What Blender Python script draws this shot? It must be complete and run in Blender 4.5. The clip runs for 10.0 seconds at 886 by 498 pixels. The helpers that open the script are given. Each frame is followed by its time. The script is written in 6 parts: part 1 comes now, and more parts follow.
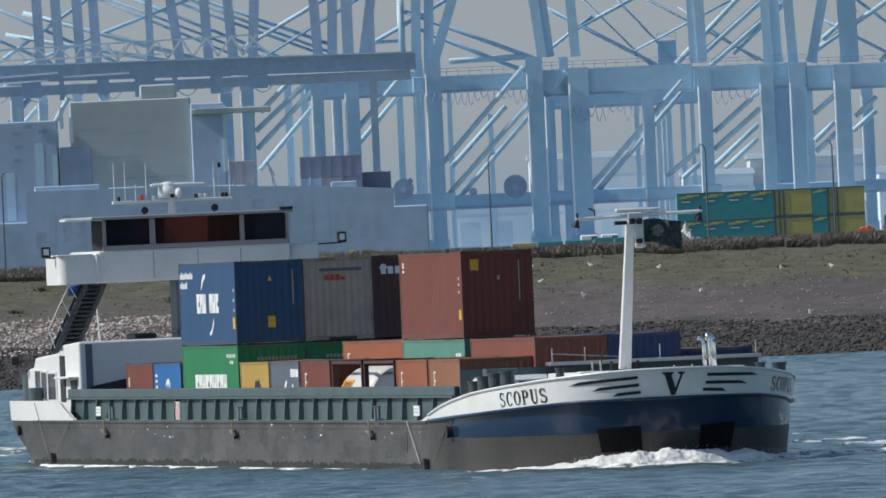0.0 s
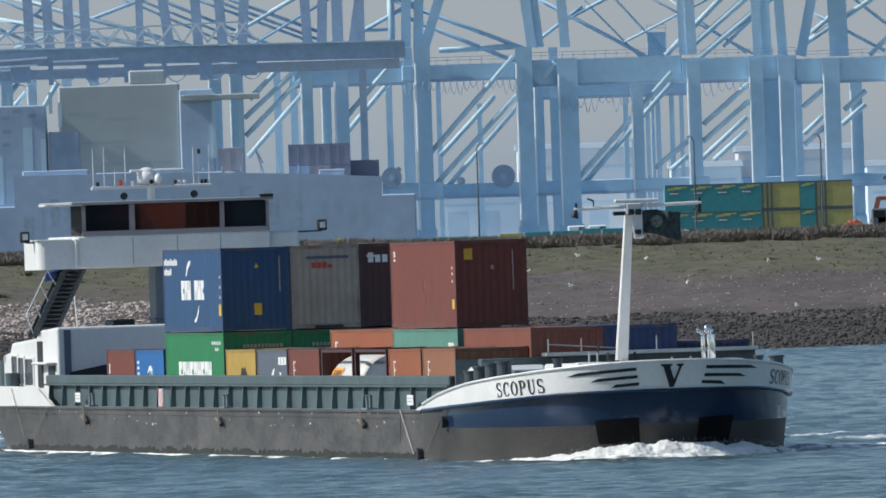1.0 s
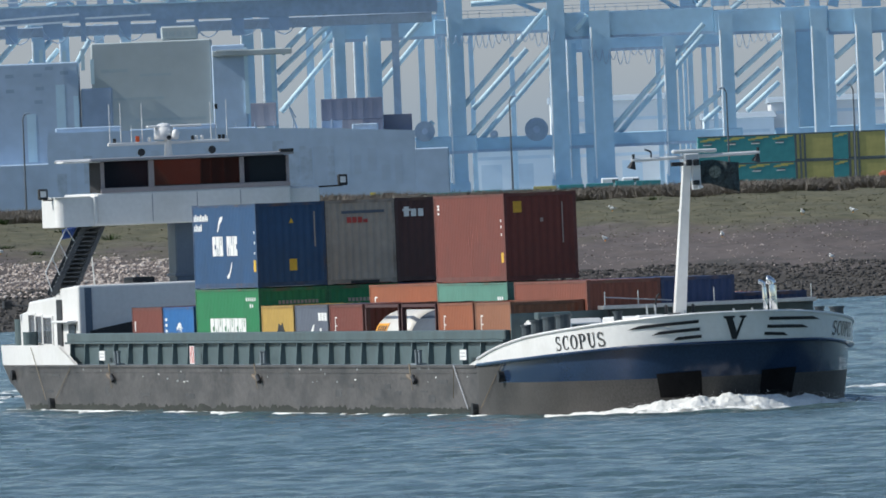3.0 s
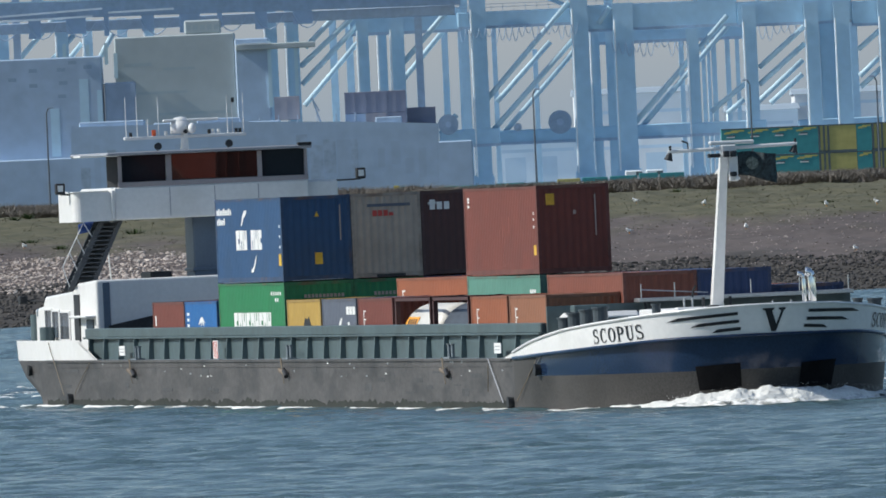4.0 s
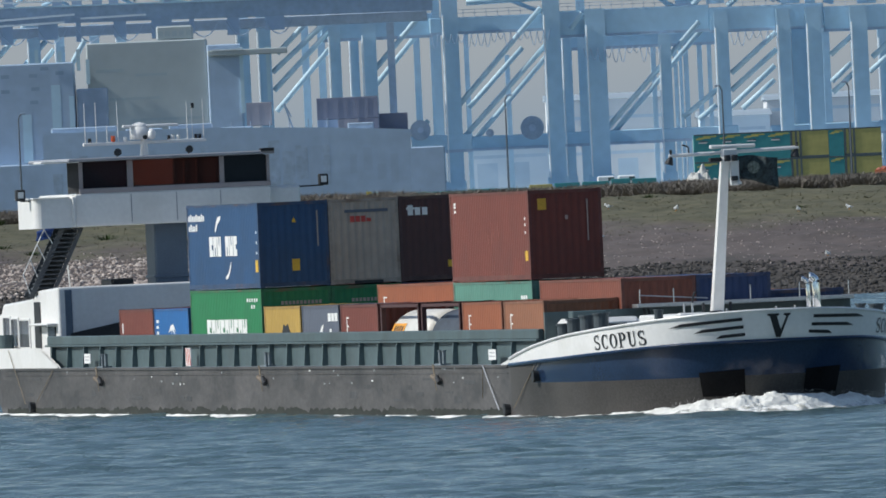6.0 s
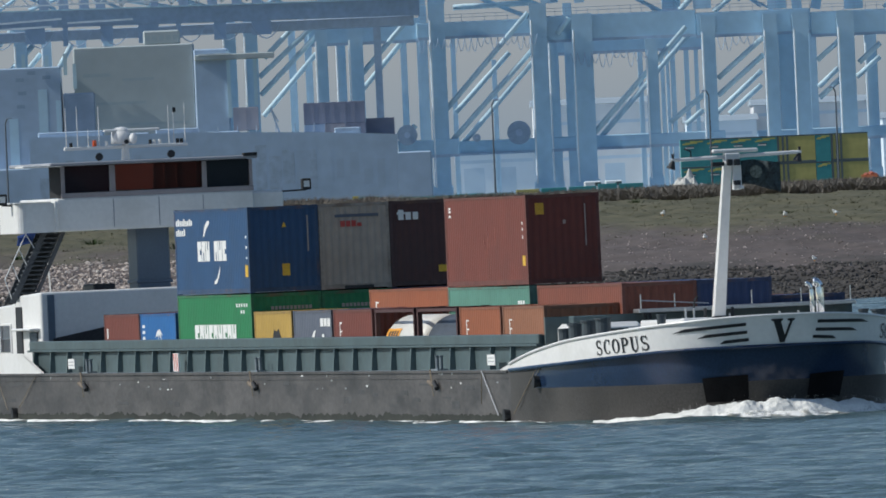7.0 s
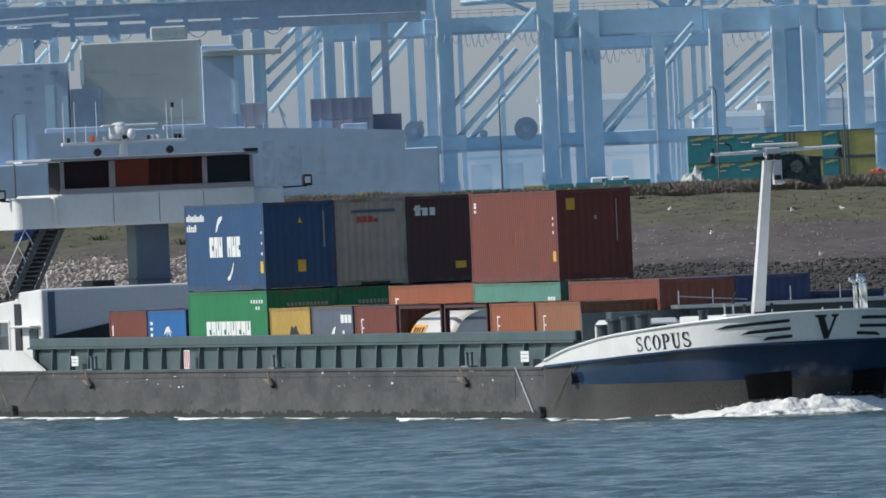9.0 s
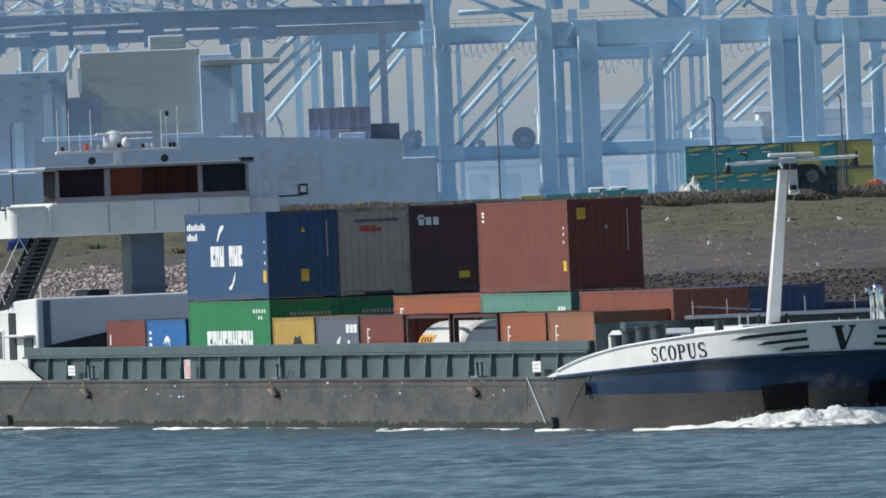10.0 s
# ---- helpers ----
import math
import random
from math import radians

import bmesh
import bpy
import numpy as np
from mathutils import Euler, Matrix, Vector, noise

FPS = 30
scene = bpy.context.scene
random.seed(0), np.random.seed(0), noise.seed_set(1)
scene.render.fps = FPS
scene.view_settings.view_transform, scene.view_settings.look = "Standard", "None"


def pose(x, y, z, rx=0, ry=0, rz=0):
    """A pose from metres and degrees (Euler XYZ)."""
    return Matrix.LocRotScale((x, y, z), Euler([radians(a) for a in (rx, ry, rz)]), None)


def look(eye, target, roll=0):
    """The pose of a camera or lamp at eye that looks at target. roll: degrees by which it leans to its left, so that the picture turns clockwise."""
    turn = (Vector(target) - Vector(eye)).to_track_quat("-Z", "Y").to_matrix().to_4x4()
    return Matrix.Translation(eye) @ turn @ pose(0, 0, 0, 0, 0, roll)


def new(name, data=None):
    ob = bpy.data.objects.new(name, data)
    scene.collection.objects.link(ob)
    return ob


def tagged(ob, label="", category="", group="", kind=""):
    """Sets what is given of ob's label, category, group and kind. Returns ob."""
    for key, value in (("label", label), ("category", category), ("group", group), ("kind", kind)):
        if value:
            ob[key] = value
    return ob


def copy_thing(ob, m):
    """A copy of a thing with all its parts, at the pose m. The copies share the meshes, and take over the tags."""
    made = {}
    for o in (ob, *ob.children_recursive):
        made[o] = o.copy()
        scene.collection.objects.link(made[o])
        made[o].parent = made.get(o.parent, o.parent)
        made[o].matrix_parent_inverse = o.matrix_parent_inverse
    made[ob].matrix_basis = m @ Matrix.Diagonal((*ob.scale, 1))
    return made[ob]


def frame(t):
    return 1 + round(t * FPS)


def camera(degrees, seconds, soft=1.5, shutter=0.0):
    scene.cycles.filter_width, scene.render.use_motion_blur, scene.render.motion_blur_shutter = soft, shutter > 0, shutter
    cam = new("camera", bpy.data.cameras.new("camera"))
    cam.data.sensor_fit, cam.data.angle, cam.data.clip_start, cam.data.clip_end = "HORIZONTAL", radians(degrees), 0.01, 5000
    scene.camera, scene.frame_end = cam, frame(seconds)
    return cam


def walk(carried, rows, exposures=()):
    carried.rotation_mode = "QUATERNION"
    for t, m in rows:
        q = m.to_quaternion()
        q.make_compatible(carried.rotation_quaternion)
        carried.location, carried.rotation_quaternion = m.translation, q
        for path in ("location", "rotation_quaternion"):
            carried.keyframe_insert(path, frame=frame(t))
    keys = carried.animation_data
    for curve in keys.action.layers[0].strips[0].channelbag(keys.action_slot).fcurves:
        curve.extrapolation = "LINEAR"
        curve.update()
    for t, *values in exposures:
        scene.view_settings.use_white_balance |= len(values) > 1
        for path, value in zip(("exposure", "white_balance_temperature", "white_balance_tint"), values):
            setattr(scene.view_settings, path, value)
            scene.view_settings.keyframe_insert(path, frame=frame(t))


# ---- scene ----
# seconds, turn, tilt and lean of the camera in degrees
LOOK = [
    (0, -0.0358, 0.0112, 2.519),
    (0.5, -0.1138, -0.0095, 2.070),
    (1, -0.0688, -0.0194, 1.872),
    (1.5, -0.0050, -0.1104, 2.126),
    (2, 0.0129, -0.1295, 2.138),
    (2.5, 0.0216, -0.1428, 2.266),
    (3, 0.0268, -0.1410, 2.348),
    (3.2, 0.0744, -0.1556, 2.329),
    (4.3, 0.0437, -0.1560, 2.654),
    (4.5, 0.0084, -0.1490, 2.703),
    (5, 0.0023, -0.1419, 2.596),
    (5.5, 0.0234, -0.1490, 2.589),
    (7, -0.0197, -0.1334, 2.522),
    (7.5, 0.0193, -0.1490, 2.438),
    (8, 0.0558, -0.1669, 2.469),
    (8.5, 0.0019, -0.1769, 2.492),
    (9, -0.0005, -0.1434, 2.471),
    (9.5, 0.0215, -0.1076, 2.493),
    (10, -0.0081, -0.1176, 2.316),
]
# seconds, place on the water and heading of the barge
COURSE = [
    (0, -2.047, 742.854, -80.151),
    (1, -2.034, 738.888, -79.786),
    (2, -2.000, 734.974, -79.422),
    (3, -1.945, 731.114, -79.060),
    (4, -1.869, 727.306, -78.699),
    (5, -1.772, 723.551, -78.340),
    (6, -1.655, 719.849, -77.982),
    (7, -1.517, 716.200, -77.626),
    (8, -1.358, 712.604, -77.271),
    (9, -1.179, 709.061, -76.918),
    (10, -0.978, 705.570, -76.567),
]
EYE_HEIGHT = 7.056
LENS = 2.3857

DURATION = 10.0
EYE = (0.0, 0.0, EYE_HEIGHT)
cam = camera(LENS, DURATION, soft=1.7)


def aim(turn, tilt, lean):
    a, e = radians(90 + turn), radians(tilt)
    to = Vector(EYE) + Vector((math.cos(a) * math.cos(e), math.sin(a) * math.cos(e), math.sin(e))) * 1000
    return look(EYE, to, -lean)


walk(cam, [(t, aim(a, e, r)) for t, a, e, r in LOOK], exposures=[(t, 0.52 + e, 6250, 8) for t, e in ((0.0, 0.13), (1.0, 0.28), (2.0, 0.35), (3.0, 0.35), (5.0, 0.26), (5.7, 0.24), (7.0, 0.06), (7.5, 0.16), (9.0, 0.16), (10.0, 0.22))])

# ---- world and sun ----
SUN_AZ, SUN_EL = 184.0, 38.0  # degrees from +x, and above the horizon
world = bpy.data.worlds.new("sky")
scene.world = world
world.use_nodes = True
wt = world.node_tree
sky = wt.nodes.new("ShaderNodeTexSky")
sky.sky_type = "NISHITA"
sky.sun_disc = False
sky.sun_elevation = radians(SUN_EL)
sky.sun_rotation = radians(90 - SUN_AZ)
sky.air_density, sky.dust_density, sky.ozone_density, sky.altitude = 1.0, 0.7, 2.0, 0
wt.links.new(sky.outputs[0], wt.nodes["Background"].inputs[0])
wt.nodes["Background"].inputs[1].default_value = 0.064
lamp = bpy.data.lights.new("sun", "SUN")
lamp.energy, lamp.angle, lamp.color = 2.5, radians(0.6), (1.0, 0.95, 0.87)
sun = new("sun", lamp)
sa, se = radians(SUN_AZ), radians(SUN_EL)
sun.matrix_world = look((0, 0, 0), (-math.cos(sa) * math.cos(se), -math.sin(sa) * math.cos(se), -math.sin(se)))


# ---- materials ----
def mat(name, color, rough=0.6, metal=0.0, spread=0.12, scale=1.5, fine=14.0, bump=0.0, dirt=None, dirt_amount=0.0, dirt_scale=0.7, ior=1.45, stretch=None, spec=0.5):
    m = bpy.data.materials.new(name)
    m.use_nodes = True
    nt = m.node_tree
    b = nt.nodes["Principled BSDF"]
    b.inputs["Roughness"].default_value, b.inputs["Metallic"].default_value, b.inputs["IOR"].default_value = rough, metal, ior
    b.inputs["Specular IOR Level"].default_value = spec
    geo = nt.nodes.new("ShaderNodeTexCoord")
    at = geo.outputs["Object"]
    if stretch:
        mp = nt.nodes.new("ShaderNodeMapping")
        mp.inputs["Scale"].default_value = stretch
        nt.links.new(at, mp.inputs[0])
        at = mp.outputs[0]

    def grain(sc, detail=6.0):
        n = nt.nodes.new("ShaderNodeTexNoise")
        n.inputs["Scale"].default_value, n.inputs["Detail"].default_value = sc, detail
        nt.links.new(at, n.inputs["Vector"])
        return n.outputs["Fac"]

    big, small = grain(scale), grain(fine)
    mix = nt.nodes.new("ShaderNodeMath")
    mix.operation = "MULTIPLY_ADD"
    mix.inputs[1].default_value = 0.5
    nt.links.new(small, mix.inputs[0])
    half = nt.nodes.new("ShaderNodeMath")
    half.operation = "MULTIPLY"
    half.inputs[1].default_value = 0.5
    nt.links.new(big, half.inputs[0])
    nt.links.new(half.outputs[0], mix.inputs[2])
    ramp = nt.nodes.new("ShaderNodeValToRGB")
    lo = [max(0, c * (1 - spread * 1.6)) for c in color]
    hi = [min(1, c * (1 + spread * 1.6)) for c in color]
    ramp.color_ramp.elements[0].position, ramp.color_ramp.elements[0].color = 0.3, (*lo, 1)
    ramp.color_ramp.elements[1].position, ramp.color_ramp.elements[1].color = 0.7, (*hi, 1)
    nt.links.new(mix.outputs[0], ramp.inputs[0])
    out = ramp.outputs[0]
    if dirt:
        d = grain(dirt_scale, 8.0)
        r2 = nt.nodes.new("ShaderNodeValToRGB")
        r2.color_ramp.elements[0].position, r2.color_ramp.elements[1].position = 0.5, 0.72
        nt.links.new(d, r2.inputs[0])
        am = nt.nodes.new("ShaderNodeMath")
        am.operation = "MULTIPLY"
        am.inputs[1].default_value = dirt_amount
        nt.links.new(r2.outputs[0], am.inputs[0])
        mx = nt.nodes.new("ShaderNodeMixRGB")
        mx.inputs[2].default_value = (*dirt, 1)
        nt.links.new(am.outputs[0], mx.inputs[0])
        nt.links.new(out, mx.inputs[1])
        out = mx.outputs[0]
    nt.links.new(out, b.inputs["Base Color"])
    if bump:
        bp = nt.nodes.new("ShaderNodeBump")
        bp.inputs["Strength"].default_value, bp.inputs["Distance"].default_value = 0.5, bump
        nt.links.new(mix.outputs[0], bp.inputs["Height"])
        nt.links.new(bp.outputs[0], b.inputs["Normal"])
    return m


RUST = (0.12, 0.06, 0.035)
M_HULL = mat("hull paint worn", (0.080, 0.075, 0.073), 0.55, spread=0.3, scale=0.6, fine=5.0, dirt=(0.028, 0.028, 0.029), dirt_amount=0.75, dirt_scale=0.75, bump=0.02, stretch=(0.6, 1, 1.4))
M_COAM = mat("coaming grey green paint", (0.072, 0.105, 0.112), 0.5, spread=0.15, scale=0.4, fine=4.0, dirt=(0.05, 0.06, 0.06), dirt_amount=0.5)
M_RIB = mat("rib grey green paint", (0.10, 0.14, 0.147), 0.5, spread=0.12)
M_WHITE = mat("white ship paint", (0.72, 0.715, 0.70), 0.35, spread=0.05, scale=0.5, fine=6.0, dirt=(0.55, 0.54, 0.5), dirt_amount=0.35)
M_BLUE = mat("dark blue gloss paint", (0.014, 0.029, 0.064), 0.12, spread=0.2, scale=0.5, bump=0.01)
M_BLACK = mat("black bottom paint", (0.060, 0.057, 0.055), 0.5, spec=0.2, spread=0.3, scale=0.4, dirt=(0.06, 0.055, 0.05), dirt_amount=0.4)
M_DARK = mat("black rubber and steel", (0.02, 0.022, 0.025), 0.6, spread=0.3)
M_LETTER = mat("black lettering paint", (0.015, 0.016, 0.02), 0.4)
M_DECK = mat("grey deck paint", (0.16, 0.19, 0.21), 0.6, spread=0.15)
M_ROOF = mat("grey cabin roof paint", (0.30, 0.31, 0.34), 0.5, spread=0.08, scale=0.3, dirt=(0.2, 0.2, 0.22), dirt_amount=0.4)
M_STEEL = mat("galvanised steel", (0.45, 0.46, 0.47), 0.35, 0.7)
M_CHROME = mat("polished steel", (0.75, 0.75, 0.75), 0.15, 1.0, spread=0.03)
M_SLATE = mat("slate blue column paint", (0.10, 0.135, 0.18), 0.5, spread=0.08)
M_GLASS = mat("dark tinted window glass", (0.018, 0.021, 0.027), 0.03, spread=0.1, spec=0.3)
M_MIRROR = mat("sun-coated reflecting window glass", (0.165, 0.135, 0.125), 0.03, 0.9, spread=0.04)
M_CABIN = mat("pale reflecting cabin window", (0.34, 0.36, 0.39), 0.06, 0.7, spread=0.1, scale=1.0)
M_TRIM = mat("brownish grey window trim", (0.34, 0.30, 0.30), 0.5, spread=0.08)
M_SIGN = mat("white sign plate", (0.75, 0.75, 0.73), 0.5, spread=0.04)
M_RED = mat("red sign paint", (0.45, 0.06, 0.05), 0.5)
M_ORANGE = mat("orange label paint", (0.75, 0.33, 0.03), 0.5)
M_YELLOW = mat("yellow placard", (0.65, 0.40, 0.04), 0.5)
M_FLAG = mat("black flag cloth", (0.032, 0.046, 0.050), 0.85, spread=0.5, scale=6.0)
M_FLAGBLUE = mat("blue flag cloth", (0.03, 0.07, 0.24), 0.85, spread=0.2)
M_ROPE = mat("rope", (0.18, 0.15, 0.11), 0.9)
M_FENDER = mat("wooden fender", (0.16, 0.13, 0.10), 0.85, spread=0.25, scale=4)


# ---- mesh helpers ----
def link_mesh(name, bm, material, smooth=False):
    me = bpy.data.meshes.new(name)
    bmesh.ops.recalc_face_normals(bm, faces=bm.faces)
    bm.to_mesh(me)
    bm.free()
    if smooth:
        me.shade_smooth()
    for m in material if isinstance(material, (list, tuple)) else [material]:
        me.materials.append(m)
    return me


def part(name, bm, material, parent=None, label="", smooth=False, at=None):
    ob = new(name, link_mesh(name, bm, material, smooth))
    if parent:
        ob.parent = parent
    if at is not None:
        ob.matrix_basis = at
    if label:
        ob["label"] = label
    return ob


def thing(name, label, category, at, group="", kind=""):
    ob = new(name)
    ob.matrix_basis = at
    return tagged(ob, label, category, group, kind)


def box(bm, x0, x1, y0, y1, z0, z1, bevel=0.0, slot=0):
    v = [bm.verts.new((x, y, z)) for z in (z0, z1) for y in (y0, y1) for x in (x0, x1)]
    fs = [bm.faces.new([v[i] for i in q]) for q in ((0, 2, 3, 1), (4, 5, 7, 6), (0, 1, 5, 4), (2, 6, 7, 3), (0, 4, 6, 2), (1, 3, 7, 5))]
    for f in fs:
        f.material_index = slot
    if bevel:
        es = list({e for f in fs for e in f.edges})
        bmesh.ops.bevel(bm, geom=es, offset=bevel, segments=1, affect="EDGES")
    return bm


def rod(bm, a, b, r, n=8, r2=None, slot=0):
    a, b = Vector(a), Vector(b)
    d = (b - a).normalized()
    s = d.orthogonal().normalized()
    t = d.cross(s)
    r2 = r if r2 is None else r2
    lo = [bm.verts.new(a + (s * math.cos(k * math.tau / n) + t * math.sin(k * math.tau / n)) * r) for k in range(n)]
    hi = [bm.verts.new(b + (s * math.cos(k * math.tau / n) + t * math.sin(k * math.tau / n)) * r2) for k in range(n)]
    fs = [bm.faces.new((lo[k], lo[(k + 1) % n], hi[(k + 1) % n], hi[k])) for k in range(n)]
    fs += [bm.faces.new(lo[::-1]), bm.faces.new(hi)]
    for f in fs:
        f.material_index = slot
    return bm


def beam(bm, a, b, w, h=None):
    """A square bar from a to b."""
    h = h or w
    a, b = Vector(a), Vector(b)
    d = (b - a).normalized()
    side = d.cross(Vector((0, 0, 1)))
    side = side.normalized() if side.length > 0.01 else Vector((1, 0, 0))
    up = side.cross(d).normalized()
    q = [(-1, -1), (1, -1), (1, 1), (-1, 1)]
    lo = [bm.verts.new(a + side * i * w / 2 + up * j * h / 2) for i, j in q]
    hi = [bm.verts.new(b + side * i * w / 2 + up * j * h / 2) for i, j in q]
    for k in range(4):
        bm.faces.new((lo[k], lo[(k + 1) % 4], hi[(k + 1) % 4], hi[k]))
    bm.faces.new(lo[::-1]), bm.faces.new(hi)
    return bm


def ball(bm, c, r, sub=2, squash=1.0):
    res = bmesh.ops.create_icosphere(bm, subdivisions=sub, radius=r)
    for v in res["verts"]:
        v.co = Vector((v.co.x, v.co.y, v.co.z * squash)) + Vector(c)
    return bm


def prism(bm, outline, lo, hi, axis="y"):
    """A solid from an outline of pairs, drawn out along an axis."""
    put = {"y": lambda p, q: (p[0], q, p[1]), "x": lambda p, q: (q, p[0], p[1]), "z": lambda p, q: (p[0], p[1], q)}[axis]
    a = [bm.verts.new(put(p, lo)) for p in outline]
    b = [bm.verts.new(put(p, hi)) for p in outline]
    n = len(outline)
    for k in range(n):
        bm.faces.new((a[k], a[(k + 1) % n], b[(k + 1) % n], b[k]))
    bm.faces.new(a[::-1]), bm.faces.new(b)
    return bm


def B():
    return bmesh.new()


def tube(bm, pts, r, n=8):
    """One bent pipe through the points."""
    pts = [Vector(p) for p in pts]
    rings = []
    for i, p in enumerate(pts):
        d = (pts[min(i + 1, len(pts) - 1)] - pts[max(i - 1, 0)]).normalized()
        s = d.cross(Vector((0, 0, 1)))
        s = s.normalized() if s.length > 0.05 else Vector((1, 0, 0))
        t = d.cross(s).normalized()
        rings.append([bm.verts.new(p + (s * math.cos(k * math.tau / n) + t * math.sin(k * math.tau / n)) * r) for k in range(n)])
    for a, b in zip(rings, rings[1:]):
        for k in range(n):
            bm.faces.new((a[k], a[(k + 1) % n], b[(k + 1) % n], b[k]))
    bm.faces.new(rings[0][::-1]), bm.faces.new(rings[-1])
    return bm


# ---- water ----
WATER_LEVEL = -0.14


def water_material():
    m = mat("river water", (0.070, 0.116, 0.124), 0.12, spread=0.1, scale=0.02, fine=0.2, ior=1.33)
    nt = m.node_tree
    b = nt.nodes["Principled BSDF"]
    tc = nt.nodes.new("ShaderNodeTexCoord")
    n = nt.nodes.new("ShaderNodeTexNoise")
    n.inputs["Scale"].default_value, n.inputs["Detail"].default_value = 3.4, 6.0
    nt.links.new(tc.outputs["Object"], n.inputs["Vector"])
    bp = nt.nodes.new("ShaderNodeBump")
    bp.inputs["Strength"].default_value, bp.inputs["Distance"].default_value = 0.6, 0.14
    nt.links.new(n.outputs["Fac"], bp.inputs["Height"])
    nt.links.new(bp.outputs[0], b.inputs["Normal"])
    return m


def water():
    """Wavelets as real relief where the camera looks, and a level sheet beyond."""
    rng = np.random.default_rng(5)
    us, vs = np.arange(-30.0, 30.01, 0.3), np.concatenate([np.arange(430.0, 800.0, 0.26), np.arange(800.0, 1300.1, 0.6)])
    U, V = np.meshgrid(us, vs)
    Z = np.zeros_like(U)
    for k in range(46):
        lam = 0.75 * 1.075 ** k if k < 34 else rng.uniform(2, 9)
        ang = math.radians(-70) + rng.normal(0, 0.5)
        kk = math.tau / lam
        amp = 0.0118 * lam ** 0.12
        Z += amp * np.sin(kk * (U * math.cos(ang) + V * math.sin(ang)) + rng.uniform(0, math.tau))
    gust = 0.85 + 0.2 * np.sin(U * 0.05 + V * 0.021) * np.sin(V * 0.037 - U * 0.02)
    fade = np.clip((30 - np.abs(U)) / 2, 0, 1) * np.clip((V - 430) / 3, 0, 1) * np.clip((1300 - V) / 3, 0, 1)
    Z *= fade * gust
    nu, nv = len(us), len(vs)
    co = np.stack([U, V, Z], -1).reshape(-1, 3)
    i = np.arange(nv - 1)[:, None] * nu + np.arange(nu - 1)[None]
    quads = np.stack([i, i + 1, i + nu + 1, i + nu], -1).reshape(-1, 4)
    c0, c1, c2, c3 = 0, nu - 1, nv * nu - 1, (nv - 1) * nu
    far = np.array([(-4500, -1500, 0), (4500, -1500, 0), (4500, 1300, 0), (-4500, 1300, 0)], float)
    o = len(co)
    outer = np.array([(o, o + 1, c1, c0), (o + 1, o + 2, c2, c1), (o + 2, o + 3, c3, c2), (o + 3, o, c0, c3)])
    me = bpy.data.meshes.new("water")
    me.from_pydata(np.concatenate([co, far]).tolist(), [], np.concatenate([quads, outer]).tolist())
    me.shade_smooth()
    me.materials.append(water_material())
    for v in me.vertices:
        v.co.z += WATER_LEVEL
    tagged(new("water", me), "grey-green rippled river water", "water", kind="structure")


water()


# ---- far bank ----
def ground_material():
    m = mat("bank soil and grass", (0.098, 0.081, 0.075), 0.95, spread=0.25, scale=0.12, fine=1.4, bump=0.12)
    nt = m.node_tree
    b = nt.nodes["Principled BSDF"]
    soil = b.inputs["Base Color"].links[0].from_socket
    tc = nt.nodes.new("ShaderNodeTexCoord")
    sep = nt.nodes.new("ShaderNodeSeparateXYZ")
    nt.links.new(tc.outputs["Object"], sep.inputs[0])
    wob = nt.nodes.new("ShaderNodeTexNoise")
    wob.inputs["Scale"].default_value, wob.inputs["Detail"].default_value = 0.16, 6.0
    nt.links.new(tc.outputs["Object"], wob.inputs["Vector"])
    add = nt.nodes.new("ShaderNodeMath")
    add.operation = "MULTIPLY_ADD"
    add.inputs[1].default_value = 3.2
    nt.links.new(wob.outputs["Fac"], add.inputs[0])
    nt.links.new(sep.outputs["Z"], add.inputs[2])
    edge = nt.nodes.new("ShaderNodeMapRange")
    edge.inputs[1].default_value, edge.inputs[2].default_value = 5.6, 6.5
    nt.links.new(add.outputs[0], edge.inputs[0])
    tuft = nt.nodes.new("ShaderNodeTexNoise")
    tuft.inputs["Scale"].default_value, tuft.inputs["Detail"].default_value = 0.7, 8.0
    nt.links.new(tc.outputs["Object"], tuft.inputs["Vector"])
    green = nt.nodes.new("ShaderNodeValToRGB")
    green.color_ramp.elements[0].position, green.color_ramp.elements[0].color = 0.3, (0.066, 0.066, 0.038, 1)
    green.color_ramp.elements[1].position, green.color_ramp.elements[1].color = 0.72, (0.132, 0.122, 0.073, 1)
    nt.links.new(tuft.outputs["Fac"], green.inputs[0])
    mx = nt.nodes.new("ShaderNodeMixRGB")
    nt.links.new(edge.outputs[0], mx.inputs[0])
    shore = nt.nodes.new("ShaderNodeMapRange")
    shore.inputs[1].default_value, shore.inputs[2].default_value = 3.3, 4.0
    nt.links.new(add.outputs[0], shore.inputs[0])
    wet = nt.nodes.new("ShaderNodeMixRGB")
    wet.inputs[1].default_value = (0.055, 0.05, 0.045, 1)
    nt.links.new(shore.outputs[0], wet.inputs[0])
    nt.links.new(soil, wet.inputs[2])
    nt.links.new(wet.outputs[0], mx.inputs[1])
    nt.links.new(green.outputs[0], mx.inputs[2])
    nt.links.new(mx.outputs[0], b.inputs["Base Color"])
    return m


PROFILE = [(1290, -1.2), (1297, 0.1), (1308, 1.7), (1330, 4.2), (1352, 6.3), (1375, 6.75), (1420, 6.9), (1700, 6.8), (2150, 6.6), (2600, 6.4), (4900, 6.4)]


def bank_height(u, v):
    z = np.interp(v, [p[0] for p in PROFILE], [p[1] for p in PROFILE])
    return z


